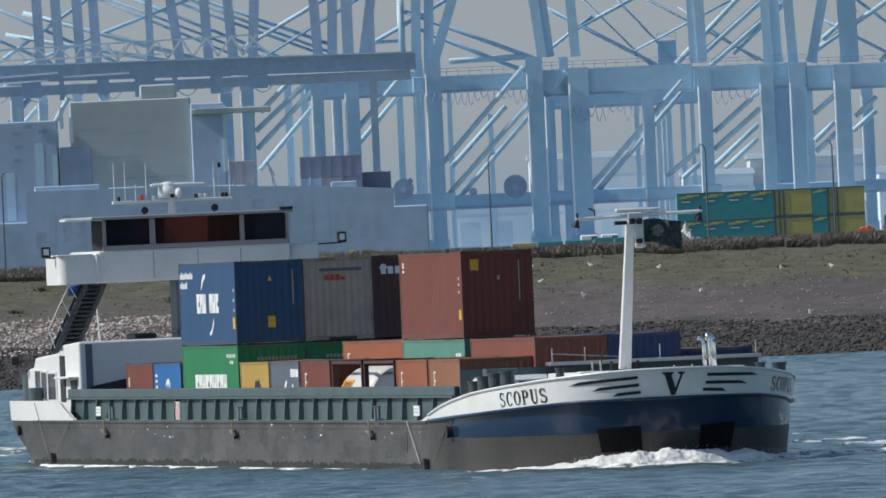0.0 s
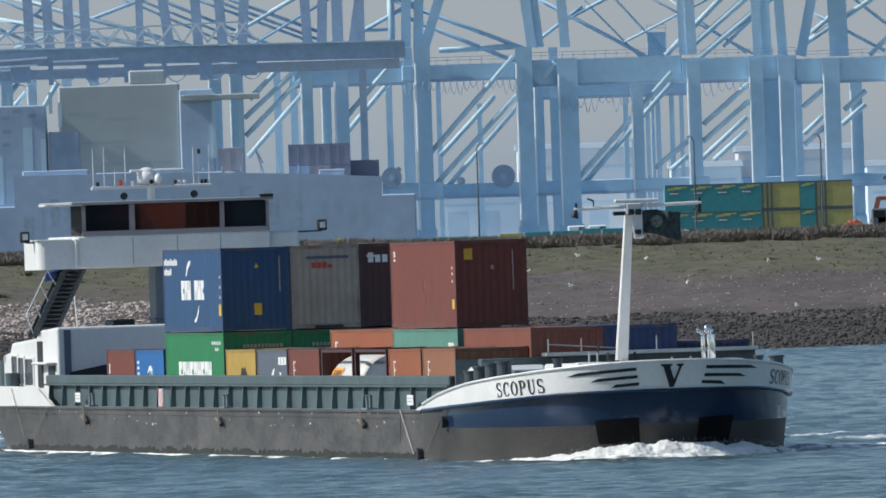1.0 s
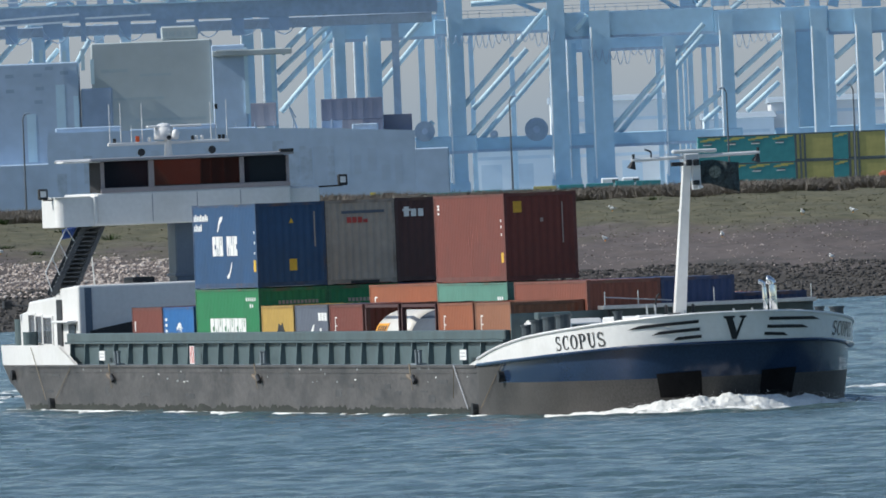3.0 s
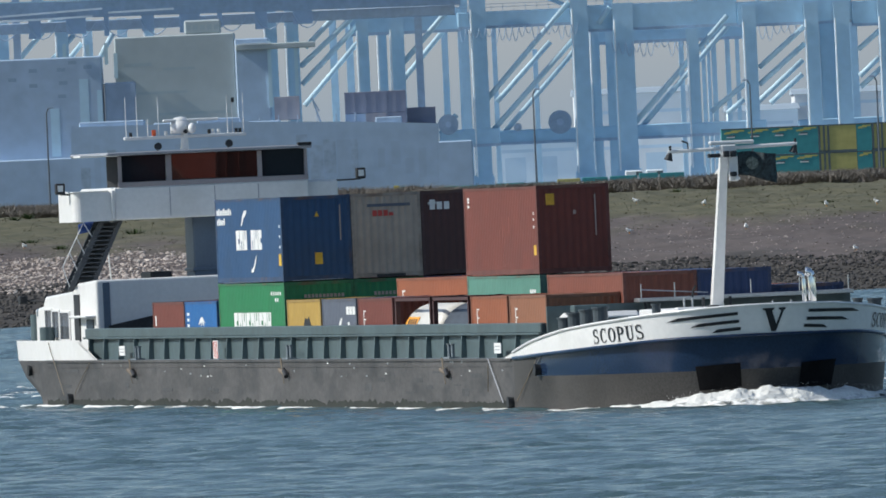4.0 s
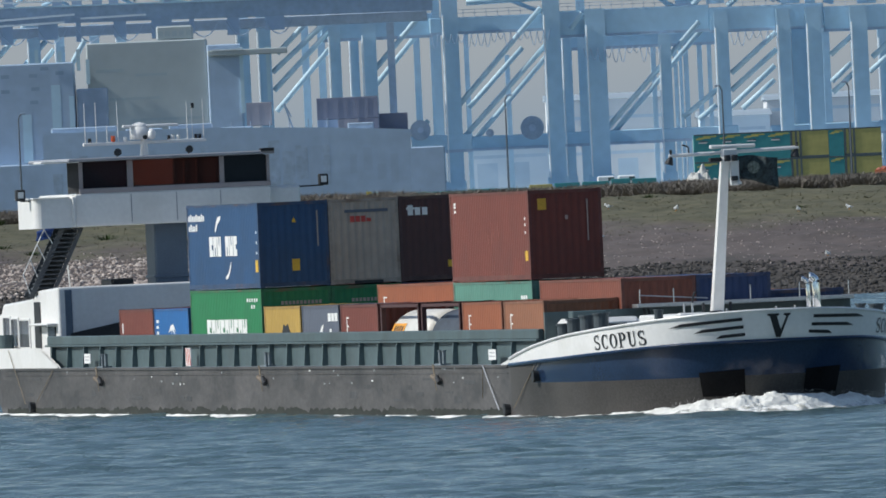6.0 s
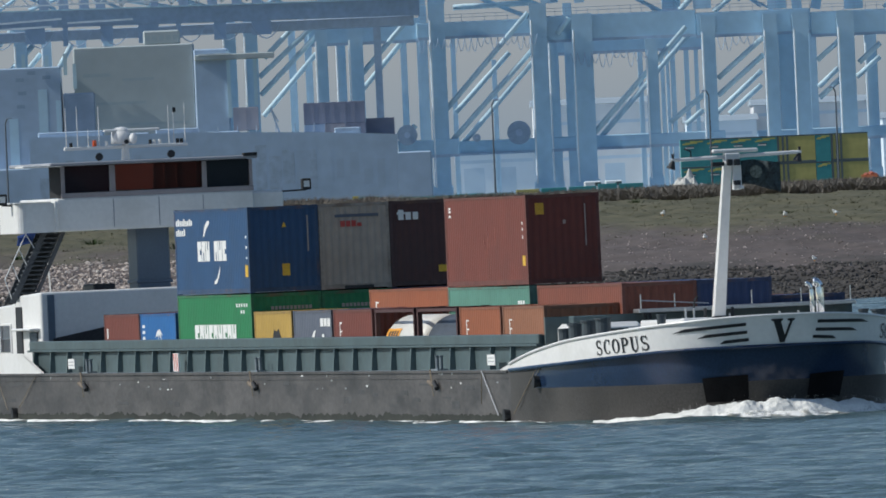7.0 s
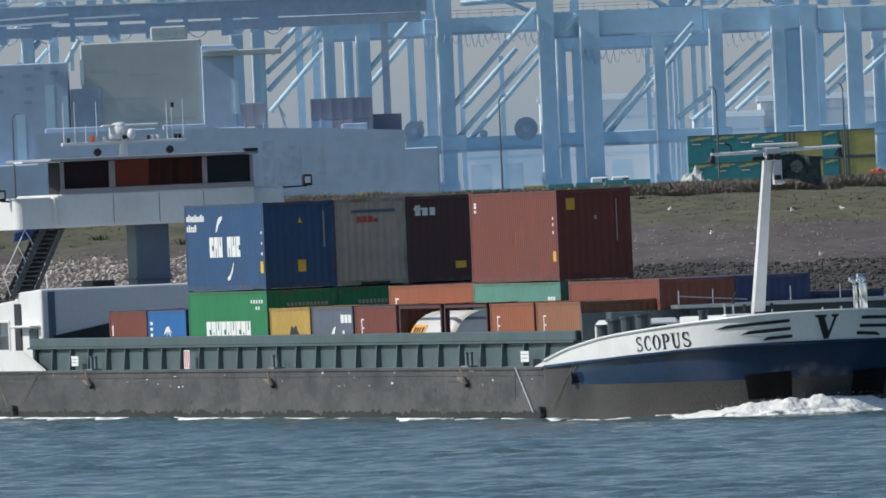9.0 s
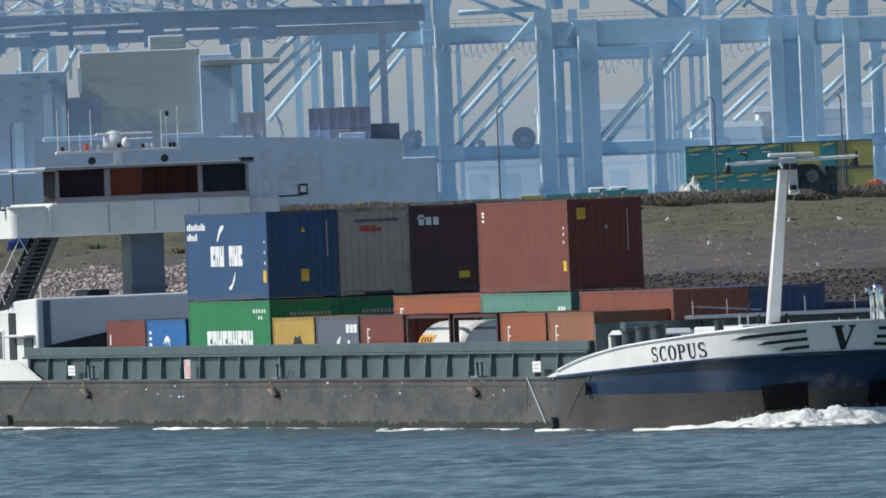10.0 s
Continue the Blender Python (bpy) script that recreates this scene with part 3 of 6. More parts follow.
def bow_marks():
    """Name, V and speed stripes, laid round the curve of the bow."""
    def arc_table(z):
        pts = [Vector(bow_point(k, 400, z, -0.012)) for k in range(401)]
        run = [0.0]
        for a, b in zip(pts, pts[1:]):
            run.append(run[-1] + (b - a).length)
        mid = run[200]
        return pts, [r - mid for r in run]

    pts, run = arc_table(2.3)
    xs, ys = [p.x for p in pts], [p.y for p in pts]

    def bend(me):
        """Lay a flat mesh (x along the plating from the stem, y up, z out) on the bow."""
        for v in me.vertices:
            s, up, out = v.co
            x, y = float(np.interp(s, run, xs)), float(np.interp(s, run, ys))
            x2, y2 = float(np.interp(s + 0.05, run, xs)), float(np.interp(s + 0.05, run, ys))
            n = Vector((y2 - y, -(x2 - x), 0)).normalized()
            lean = (bow_reach(up) - bow_reach(2.3)) * n.x
            v.co = Vector((x, y, up)) + n * (out + 0.003 + lean)

    def stroke(bm, spine):
        """A painted stroke along a spine of (x, y, half width)."""
        sides = []
        for i, (x, y, w) in enumerate(spine):
            p, q = spine[max(i - 1, 0)], spine[min(i + 1, len(spine) - 1)]
            d = Vector((q[0] - p[0], q[1] - p[1])).normalized()
            sides.append((bm.verts.new((x - d.y * w, y + d.x * w, 0)), bm.verts.new((x + d.y * w, y - d.x * w, 0))))
        for (a, b), (c, d) in zip(sides, sides[1:]):
            bm.faces.new((a, b, d, c))

    def arc(cx, cy, rx, ry, a0, a1, thin, thick, n=22):
        """Part of a bowl, thick at its sides and thin at its top and foot."""
        out = []
        for k in range(n + 1):
            a = radians(a0 + (a1 - a0) * k / n)
            out.append((cx + rx * math.cos(a), cy + ry * math.sin(a), thin + (thick - thin) * abs(math.cos(a)) ** 1.5))
        return out

    def bar(bm, x0, x1, y0, y1):
        bm.faces.new([bm.verts.new((x, y, 0)) for x, y in ((x0, y0), (x1, y0), (x1, y1), (x0, y1))])

    def glyph(bm, letter):
        """A serif capital one unit high and 0.8 wide."""
        if letter == "O":
            stroke(bm, arc(0.4, 0.5, 0.31, 0.46, 0, 360, 0.035, 0.095, 36))
        elif letter == "C":
            stroke(bm, arc(0.42, 0.5, 0.32, 0.46, 48, 318, 0.035, 0.095, 30))
            bar(bm, 0.64, 0.70, 0.66, 1.0)
        elif letter == "P":
            bar(bm, 0.12, 0.30, 0.05, 0.95)
            bar(bm, 0.02, 0.40, 0.0, 0.05)
            bar(bm, 0.02, 0.30, 0.95, 1.0)
            stroke(bm, [(0.30, 0.965, 0.035)] + arc(0.42, 0.73, 0.24, 0.235, 90, -90, 0.035, 0.095) + [(0.30, 0.495, 0.035)])
        elif letter == "U":
            bar(bm, 0.10, 0.28, 0.36, 0.95)
            bar(bm, 0.0, 0.38, 0.95, 1.0)
            bar(bm, 0.62, 0.70, 0.36, 0.95)
            bar(bm, 0.54, 0.80, 0.95, 1.0)
            stroke(bm, [(0.19 + 0.235 * (1 - math.cos(math.pi * k / 16)), 0.36 - 0.33 * math.sin(math.pi * k / 16), 0.09 - 0.05 * k / 16) for k in range(17)])
        else:
            upper = arc(0.38, 0.735, 0.23, 0.23, 35, 250, 0.04, 0.07)
            lower = arc(0.40, 0.265, 0.26, 0.23, 70, -145, 0.04, 0.075)
            stroke(bm, upper + [(0.39, 0.50, 0.10)] + lower)
            bar(bm, 0.57, 0.63, 0.70, 1.0)
            bar(bm, 0.10, 0.16, 0.0, 0.30)

    def text(name, body, high, s0, z0, pitch, width):
        bm = bmesh.new()
        for k, letter in enumerate(body):
            g = bmesh.new()
            glyph(g, letter)
            for v in g.verts:
                x = s0 + (k - (len(body) - 1) / 2) * pitch + (v.co.x - 0.4) * width
                v.co = Vector((x, z0 + (v.co.y - 0.5) * high + 0.042 * (x - s0) * (-1 if s0 > 0 else 1), 0.004))
            tmp = bpy.data.meshes.new("letter")
            g.to_mesh(tmp)
            g.free()
            bm.from_mesh(tmp)
            bpy.data.meshes.remove(tmp)
        me = link_mesh(name, bm, M_LETTER)
        bend(me)
        ob = new(name, me)
        ob.parent = barge
        ob["label"] = "black painted serif lettering"

    def stripe(s0, s1, z, h, skew, point):
        bm = bmesh.new()
        n = 20
        lo, hi = [], []
        for k in range(n + 1):
            f = k / n
            s = s0 + (s1 - s0) * f
            lo.append(bm.verts.new((s, z + skew * f, 0.004)))
            taper = min(1.0, (f if point < 0 else 1 - f) * 5)
            hi.append(bm.verts.new((s, z + skew * f + h * taper, 0.004)))
        for a, b, c, d in zip(lo, lo[1:], hi, hi[1:]):
            bm.faces.new((a, b, d, c))
        me = link_mesh("stripe", bm, M_LETTER)
        bend(me)
        ob = new("stripe", me)
        ob.parent = barge

    text("name_lettering", "SCOPUS", 0.47, -6.02, 2.26, 0.495, 0.53)
    text("name_lettering", "SCOPUS", 0.46, 5.72, 2.32, 0.475, 0.52)
    for nm, out in (("emblem_letter", [(-0.36, 0.42), (0.02, 0.42), (0.02, 0.36), (-0.05, 0.34), (0.10, -0.12), (0.26, 0.33), (0.17, 0.36), (0.17, 0.42), (0.40, 0.42), (0.40, 0.36), (0.34, 0.34), (0.10, -0.36), (-0.05, -0.36), (-0.28, 0.34), (-0.36, 0.36)]),):
        bm = prism(B(), [(a * 0.95 - 0.02, 2.50 + b * 0.95) for a, b in out], 0.0, 0.006, "z")
        bm.normal_update()
        bmesh.ops.triangulate(bm, faces=bm.faces)
        me = link_mesh(nm, bm, M_LETTER)
        bend(me)
        ob = new(nm, me)
        ob.parent = barge
        ob["label"] = "black letter V with serifs"
    for s0, s1, z in ((-3.56, -1.12, 2.56), (-2.7, -1.09, 2.37), (-1.99, -1.05, 2.18)):
        stripe(s0, s1, z, 0.10, 0.065 * (s1 - s0), -1)
    for s0, s1, z in ((1.1, 3.3, 2.72), (1.07, 2.77, 2.47), (1.0, 1.88, 2.25)):
        stripe(s0, s1, z, 0.10, -0.05, 1)
    # anchor pockets: flat black patches, the shade of the recess put into colour
    for s0, s1 in ((-2.84, -1.11), (1.14, 2.68)):
        bm = bmesh.new()
        n = 10
        lo = [bm.verts.new((s0 + (s1 - s0) * k / n, 0.38, -0.138)) for k in range(n + 1)]
        hi = [bm.verts.new((s0 + (s1 - s0) * k / n, 1.14 + 0.06 * k / n, -0.138)) for k in range(n + 1)]
        for a, b, c, d in zip(lo, lo[1:], hi, hi[1:]):
            bm.faces.new((a, b, d, c))
        me = link_mesh("anchor_pocket", bm, M_POCKET)
        bend(me)
        ob = new("anchor_pocket", me)
        ob.parent = barge
        ob["label"] = "flat black patch giving the shade of an anchor pocket"


bow_marks()


def aft_parts():
    # white bulwark round the stern
    bm = B()

    def stern_plan(k, n, inset=0.0):
        a = math.pi / 2 + math.pi * k / n
        return STERN_X - (12.8 - inset) * abs(math.cos(a)) ** 0.8, (BEAM - inset) * math.copysign(abs(math.sin(a)) ** 0.6, math.sin(a))

    for inset in (0.0, 0.1):
        pl = [(-32.3, BEAM - inset), (-35.8, BEAM - inset)] + [stern_plan(k, 30, inset) for k in range(31)] + [(-35.8, -BEAM + inset), (-32.3, -BEAM + inset)]
        cols = [(bm.verts.new((x, y, 1.56)), bm.verts.new((x - (0.25 if x < STERN_X - 2 else 0), y, 1.6 if x > -33 else 2.28))) for x, y in pl]
        for a, b in zip(cols, cols[1:]):
            bm.faces.new((a[0], b[0], b[1], a[1]))
    part("stern_bulwark", bm, M_WHITE, barge, "white stern bulwark with sloping end")
    # deckhouse
    house = part("aft_deckhouse", prism(B(), [(-49.5, 1.57), (-37.0, 1.57), (-37.0, 4.40), (-40.8, 4.30), (-42.2, 4.0), (-47.4, 3.84), (-47.9, 3.5), (-49.5, 3.4)], -4.7, 4.7), M_WHITE, barge, "white aft deckhouse with cambered roof")
    mo = house.modifiers.new("edges", "BEVEL")
    mo.width, mo.segments = 0.09, 3
    for x0, x1, z0, z1 in ((-47.2, -46.0, 2.35, 3.35), (-45.7, -44.5, 2.35, 3.3), (-44.1, -42.4, 2.3, 3.25)):
        sash = part("window", box(B(), x0 - 0.08, x1 + 0.08, -4.76, -4.69, z0 - 0.08, z1 + 0.08, 0.02), M_WHITE, house)
        part("pane", box(B(), x0, x1, -4.775, -4.75, z0, z1), M_CABIN, sash)
        part("glazing_bar", box(B(), x0 + 0.35, x0 + 0.42, -4.785, -4.77, z0, z1), M_DARK, sash)
    arm = part("lamp_arm", rod(B(), (-48.6, -4.4, 3.66), (-49.2, -5.2, 3.72), 0.035, 6), M_DARK, house)
    part("deck_lamp", box(B(), -49.35, -49.0, -5.35, -5.05, 3.6, 3.9, 0.03), M_DARK, arm)
    # no opening is cut: the doorway's inner shade is a black panel
    part("door", box(B(), -41.4, -40.3, -4.74, -4.69, 2.2, 3.9, 0.02), M_DARK, house, "black panel giving the shade of an open doorway")
    part("side_window", box(B(), -39.0, -37.6, -4.74, -4.69, 2.3, 3.0, 0.02), M_GLASS, house)
    part("canopy", box(B(), -40.6, -37.2, -5.1, -4.65, 3.05, 3.14, 0.03), M_WHITE, house)
    # slate strip: shading of the wall's rounded corner put into colour
    part("corner_post", box(B(), -37.02, -36.96, -4.45, -4.2, 2.6, 4.3), M_SLATE, house)
    bm = B()
    prism(bm, [(-4.3, 1.6), (4.6, 1.6), (4.6, 3.7), (-1.5, 3.25), (-4.3, 2.75)], -36.98, -36.9, "x")
    part("skirting", bm, M_DARK, house, "black panel with a sloping top on the deckhouse front")
    # roof gear
    part("roof_box", box(B(), -43.2, -41.2, -1.9, -1.1, 4.05, 4.6, 0.05), M_DARK, house)
    for x, y, z, r in ((-49.6, -4.6, 3.2, 0.28), (-45.0, -5.1, 2.75, 0.28), (-50.6, -4.0, 2.7, 0.3)):
        bm = B()
        rod(bm, (x, y, 1.57), (x, y, z), r, 16)
        part("bollard", bm, M_COAM, barge)
    # wheelhouse column
    column = part("column", box(B(), -42.6, -41.0, -0.32, 0.88, 3.9, 6.6, 0.06), M_SLATE, barge, "slate blue lifting column of the wheelhouse")
    part("column_ring", box(B(), -42.65, -40.95, -0.38, 0.94, 4.55, 4.68, 0.03), M_SLATE, column)
    return house


aft_parts()


M_STAIR = mat("grey stair paint", (0.075, 0.08, 0.085), 0.5, spread=0.15)


def wheelhouse():
    bm = B()
    box(bm, -47.0, -40.2, -3.3, 3.85, 6.5, 7.68, 0.05)
    w = part("wheelhouse", bm, M_WHITE, barge, "white wheelhouse with dark windows")
    # panel seams
    for y in (-1.25, 0.4, 2.0):
        part("seam", box(B(), -40.195, -40.185, y - 0.015, y + 0.015, 6.6, 7.6), M_ROOF, w)
    # bridge wings with a rounded outer end
    bm = B()
    out = [(-43.6, -3.3), (-43.6, -4.5)] + [(-43.2 + 2.6 * k / 8, -4.8 - 0.02 * math.sin(math.pi * k / 8)) for k in range(9)] + [(-40.5 + 0.3 * math.sin(math.pi / 2 * k / 5), -4.78 + 0.35 * (1 - math.cos(math.pi / 2 * k / 5))) for k in range(1, 6)] + [(-40.2, -3.3)]
    prism(bm, out, 6.5, 7.55, "z")
    part("bridge_wing", bm, M_WHITE, w, "white bridge wing with rounded end")
    bm = B()
    box(bm, -43.6, -40.6, 3.85, 5.0, 7.0, 7.66, 0.08)
    part("bridge_wing", bm, M_WHITE, w)
    part("wing_edge", box(B(), -40.2, -40.1, -3.42, -3.28, 6.55, 7.6, 0.03), M_WHITE, w)
    part("wing_rail", box(B(), -43.6, -40.15, -4.84, -3.5, 7.55, 7.60, 0.02), M_WHITE, w)
    # window band
    part("cabin_core", prism(B(), [(-40.5, -3.1), (-40.5, 3.7), (-42.0, 3.7), (-46.8, 2.8), (-46.8, -1.4), (-41.0, -3.1)], 7.68, 8.82, "z"), M_DARK, w)
    for y0, y1 in ((-3.10, -2.96), (-1.34, -1.13), (2.02, 2.19), (3.74, 3.85)):
        part("mullion", box(B(), -40.5, -40.28, y0, y1, 7.84, 8.80, 0.01), M_TRIM, w)
    part("window_sill", box(B(), -40.5, -40.22, -3.12, 3.86, 7.68, 7.86, 0.02), M_TRIM, w)
    for y0, y1 in ((-2.96, -1.34), (-1.13, 2.02), (2.19, 3.74)):
        pane = part("window_pane", prism(B(), [(-40.46, 7.86), (-40.41, 7.86), (-40.33, 8.80), (-40.38, 8.80)], y0, y1), M_MIRROR if y0 == -1.13 else M_GLASS, w, "dark reflecting wheelhouse window")
        if y0 == -1.13:
            for v in pane.data.vertices:  # set a little askew in its frame
                v.co.x += 0.021 * (v.co.y - (y0 + y1) / 2)
    part("side_pane", prism(B(), [(-40.32, -3.12), (-40.72, -3.44), (-40.76, -3.40), (-40.36, -3.06)], 7.7, 8.8, "z"), M_DARK, w)
    part("wheelhouse_roof", box(B(), -47.4, -39.9, -3.55, 3.98, 8.82, 8.95, 0.04), M_ROOF, w, "flat overhanging wheelhouse roof")
    part("roof_light", box(B(), -40.1, -39.8, 3.45, 3.95, 8.93, 9.03, 0.02), M_DARK, w)
    part("awning", box(B(), -41.5, -40.1, -4.5, -3.1, 8.80, 8.88, 0.02), M_WHITE, w)
    # radar arch
    RX, RY = -46.0, 1.17

    def up(name, bm, m, label="", smooth=False):
        part(name, bm, m, w, label, smooth, pose(RX, RY, 0))

    up("radar_post", rod(B(), (0, -0.72, 8.9), (0, -0.72, 9.6), 0.16, 12, 0.12), M_WHITE)
    up("radar_arch", box(B(), -0.1, 0.1, -2.95, 1.55, 9.38, 9.50, 0.02), M_WHITE)
    bm = B()
    rod(bm, (0, -0.86, 9.55), (0, -0.86, 10.0), 0.37, 20, 0.34)
    ball(bm, (0, -0.86, 9.98), 0.34, 2, 0.55)
    up("radar_dome", bm, M_WHITE, smooth=True)
    up("radar_scanner", box(B(), 0.05, 0.25, -1.52, 0.52, 9.98, 10.08, 0.03), M_WHITE, "white radar scanner bar")
    up("search_light", ball(B(), (0.4, -0.50, 9.72), 0.15, 2, 1.35), M_WHITE, smooth=True)
    up("search_light", rod(B(), (0.3, -0.75, 9.62), (0.45, -0.75, 9.62), 0.08, 10), M_DARK)
    for y, top in ((-2.86, 10.92), (-2.45, 10.94), (-2.06, 10.12), (-1.66, 10.92), (0.89, 10.86), (1.07, 10.68), (1.48, 10.92)):
        up("antenna", rod(B(), (0, y, 9.48), (0, y, top), 0.02, 6, 0.014), M_WHITE)
    up("camera_head", box(B(), -0.05, 0.05, 1.06, 1.16, 10.6, 10.78), M_DARK)
    for y, m in ((-2.7, M_DARK), (0.2, M_DARK), (1.2, M_DARK), (1.34, M_DARK), (0.35, M_WHITE), (0.55, M_WHITE), (-1.4, M_WHITE)):
        up("navigation_light", rod(B(), (0, y, 9.48), (0, y, 9.66), 0.06, 8), m)
    up("signal_lamp", rod(B(), (0, -1.84, 9.48), (0, -1.84, 9.72), 0.08, 8), mat("orange lamp glass", (0.7, 0.1, 0.03), 0.2))
    for y in (-1.98, 0.64):
        up("horn", rod(B(), (1.2, y, 9.1), (1.5, y, 9.12), 0.10, 10, 0.14), M_DARK)
        up("horn_bracket", rod(B(), (1.3, y, 8.9), (1.3, y, 9.1), 0.03, 6), M_DARK)
    # floodlights at the wing ends
    for y, z, arm in ((5.9, 7.82, 5.0), (-5.15, 7.72, -4.8)):
        bm = box(B(), -41.0, -40.75, y - 0.17, y + 0.17, z - 0.2, z + 0.2, 0.03)
        rod(bm, (-40.9, y, z - 0.2), (-40.9, arm, z - 0.22), 0.03, 6)
        lampbox = part("floodlight", bm, M_DARK, w)
        part("lens", box(B(), -40.75, -40.73, y - 0.10, y + 0.10, z - 0.1, z + 0.12), M_SIGN, lampbox)
    # stair under the wing
    stair = part("stair", B(), M_STAIR, barge, "grey steel stair with open treads")
    bm = B()
    for x in (-41.6, -40.7):
        beam(bm, (x, -4.95, 4.05), (x, -3.7, 6.5), 0.05, 0.2)
        beam(bm, (x, -4.2, 4.05), (x, -3.0, 6.5), 0.05, 0.14)
    bm.to_mesh(stair.data)
    bm.free()
    for k in range(15):
        f = (k + 0.5) / 15
        part("tread", box(B(), -41.6, -40.7, -4.9 + 1.2 * f, -4.2 + 1.2 * f, 4.12 + 2.38 * f, 4.17 + 2.38 * f), M_STAIR, stair)
    part("back_plate", beam(B(), (-41.2, -4.55, 4.05), (-41.2, -3.35, 6.5), 0.03, 0.55), M_STAIR, stair)
    part("handrail", rod(B(), (-40.7, -5.2, 4.9), (-40.7, -4.1, 7.0), 0.02, 6), M_WHITE, stair)
    for f in (0.0, 0.25, 0.5, 0.75):
        part("rail_post", rod(B(), (-40.7, -4.95 + 1.2 * f, 4.1 + 2.4 * f), (-40.7, -5.2 + 1.1 * f, 4.9 + 2.1 * f), 0.018, 6), M_WHITE, stair)
    # stern flag with its pole
    bm = B()
    rod(bm, (-47.0, -2.25, 3.6), (-47.0, -2.45, 6.7), 0.03, 6)
    part("flagpole", bm, M_WHITE, barge)
    bm = B()
    cols = []
    for i in range(12):
        f = i / 11
        cols.append([bm.verts.new((-47 + 0.15 * math.sin(7 * f + j * 0.8), -2.5 - 0.95 * f, 6.62 - 0.22 * f - 0.42 * j / 4 * (1 - 0.2 * f))) for j in range(5)])
    for a, b in zip(cols, cols[1:]):
        for j in range(4):
            bm.faces.new((a[j], b[j], b[j + 1], a[j + 1]))
    fl = part("stern_flag", bm, M_FLAGBLUE, barge, "limp blue flag", smooth=True)
    fl.modifiers.new("cloth", "SOLIDIFY").thickness = 0.01


wheelhouse()

# ---- cargo ----
ROWS_Y = (-3.66, -1.22, 1.22, 3.66)  # middles of the four rows across the hold
CARGO = []
H_HC, H_STD = 2.896, 2.591
PAINT, PAINT_COLOR = {}, {}


def paint(name, color):
    if name not in PAINT:
        PAINT[name] = mat(name + " container paint", color, 0.55, spread=0.10, scale=0.35, fine=3.5, dirt=tuple(c * 0.62 + 0.012 for c in color), dirt_amount=0.55, dirt_scale=0.5)
        PAINT_COLOR[PAINT[name].name] = color
    return PAINT[name]


SHELLS = {}


def corrugated(bm, length, z0, z1, depth, pitch, along, at, sign):
    """A trapezoid-corrugated sheet along x or y."""
    n = max(2, int(round(length / pitch)))
    p = length / n
    prof = []
    for k in range(n):
        s = -length / 2 + k * p
        prof += [(s, 0), (s + 0.25 * p, 0), (s + 0.5 * p, depth), (s + 0.75 * p, depth)]
    prof.append((length / 2, 0))
    lo, hi = [], []
    for s, d in prof:
        q = at - sign * d
        c = (s, q) if along == "x" else (q, s)
        lo.append(bm.verts.new((*c, z0)))
        hi.append(bm.verts.new((*c, z1)))
    for k in range(len(prof) - 1):
        bm.faces.new((lo[k], lo[k + 1], hi[k + 1], hi[k]))


def shell_meshes(length, height):
    """Frame, side sheets, end sheet, doors and roof of a box; shared by size."""
    key = (length, height)
    if key in SHELLS:
        return SHELLS[key]
    L, W, H = length, 2.42, height
    x, y = L / 2, W / 2
    c = 0.16
    fr = B()
    for sx in (-1, 1):
        for sy in (-1, 1):
            box(fr, *sorted((sx * x, sx * (x - c))), *sorted((sy * y, sy * (y - 0.1))), 0.0, H)
            for z in (0, H - 0.12):
                box(fr, *sorted((sx * (x + 0.005), sx * (x - 0.18))), *sorted((sy * (y + 0.005), sy * (y - 0.16))), z, z + 0.12)
        box(fr, *sorted((sx * x, sx * (x - 0.1))), -y + 0.1, y - 0.1, 0.03, 0.17)
        box(fr, *sorted((sx * x, sx * (x - 0.1))), -y + 0.1, y - 0.1, H - 0.12, H - 0.01)
    for sy in (-1, 1):
        box(fr, -x + c, x - c, *sorted((sy * y, sy * (y - 0.06))), 0.02, 0.17)
        box(fr, -x + c, x - c, *sorted((sy * y, sy * (y - 0.06))), H - 0.09, H - 0.015)
    sides = []
    for sy in (-1, 1):
        b = B()
        corrugated(b, L - 2 * c, 0.17, H - 0.09, 0.013, 0.278, "x", sy * (y - 0.012), sy)
        sides.append(b)
    end = B()
    corrugated(end, W - 0.2, 0.17, H - 0.12, 0.028, 0.25, "y", x - 0.012, 1)
    rear = B()
    box(rear, -x + 0.01, -x + 0.05, -y + 0.1, y - 0.1, 0.17, H - 0.12)
    for k in (-0.8, -0.35, 0.35, 0.8):
        rod(rear, (-x - 0.005, k, 0.1), (-x - 0.005, k, H - 0.1), 0.02, 6)
    roof = B()
    box(roof, -x + 0.1, x - 0.1, -y + 0.05, y - 0.05, H - 0.05, H - 0.02)
    fl = B()
    box(fl, -x + 0.1, x - 0.1, -y + 0.06, y - 0.06, 0.1, 0.16)
    SHELLS[key] = [("frame", fr), ("side_panel", sides[0]), ("side_panel", sides[1]), ("end_panel", end), ("door_end", rear), ("roof_panel", roof), ("floor_panel", fl)]
    SHELLS[key] = [(n, link_mesh(n, b, PAINT_ANY)) for n, b in SHELLS[key]]
    return SHELLS[key]


PAINT_ANY = mat("container primer", (0.2, 0.2, 0.2))


def worn(color):
    """Scuffed, rust-streaked paint of the same colour, for the frame of a box."""
    name = color.name.replace("container paint", "container frame")
    if name not in bpy.data.materials:
        base = PAINT_COLOR[color.name]
        mat(name, tuple(0.72 * c + 0.02 for c in base), 0.65, spread=0.25, scale=0.8, fine=7.0, dirt=(0.15, 0.085, 0.055), dirt_amount=0.8, dirt_scale=1.3)
    return bpy.data.materials[name]


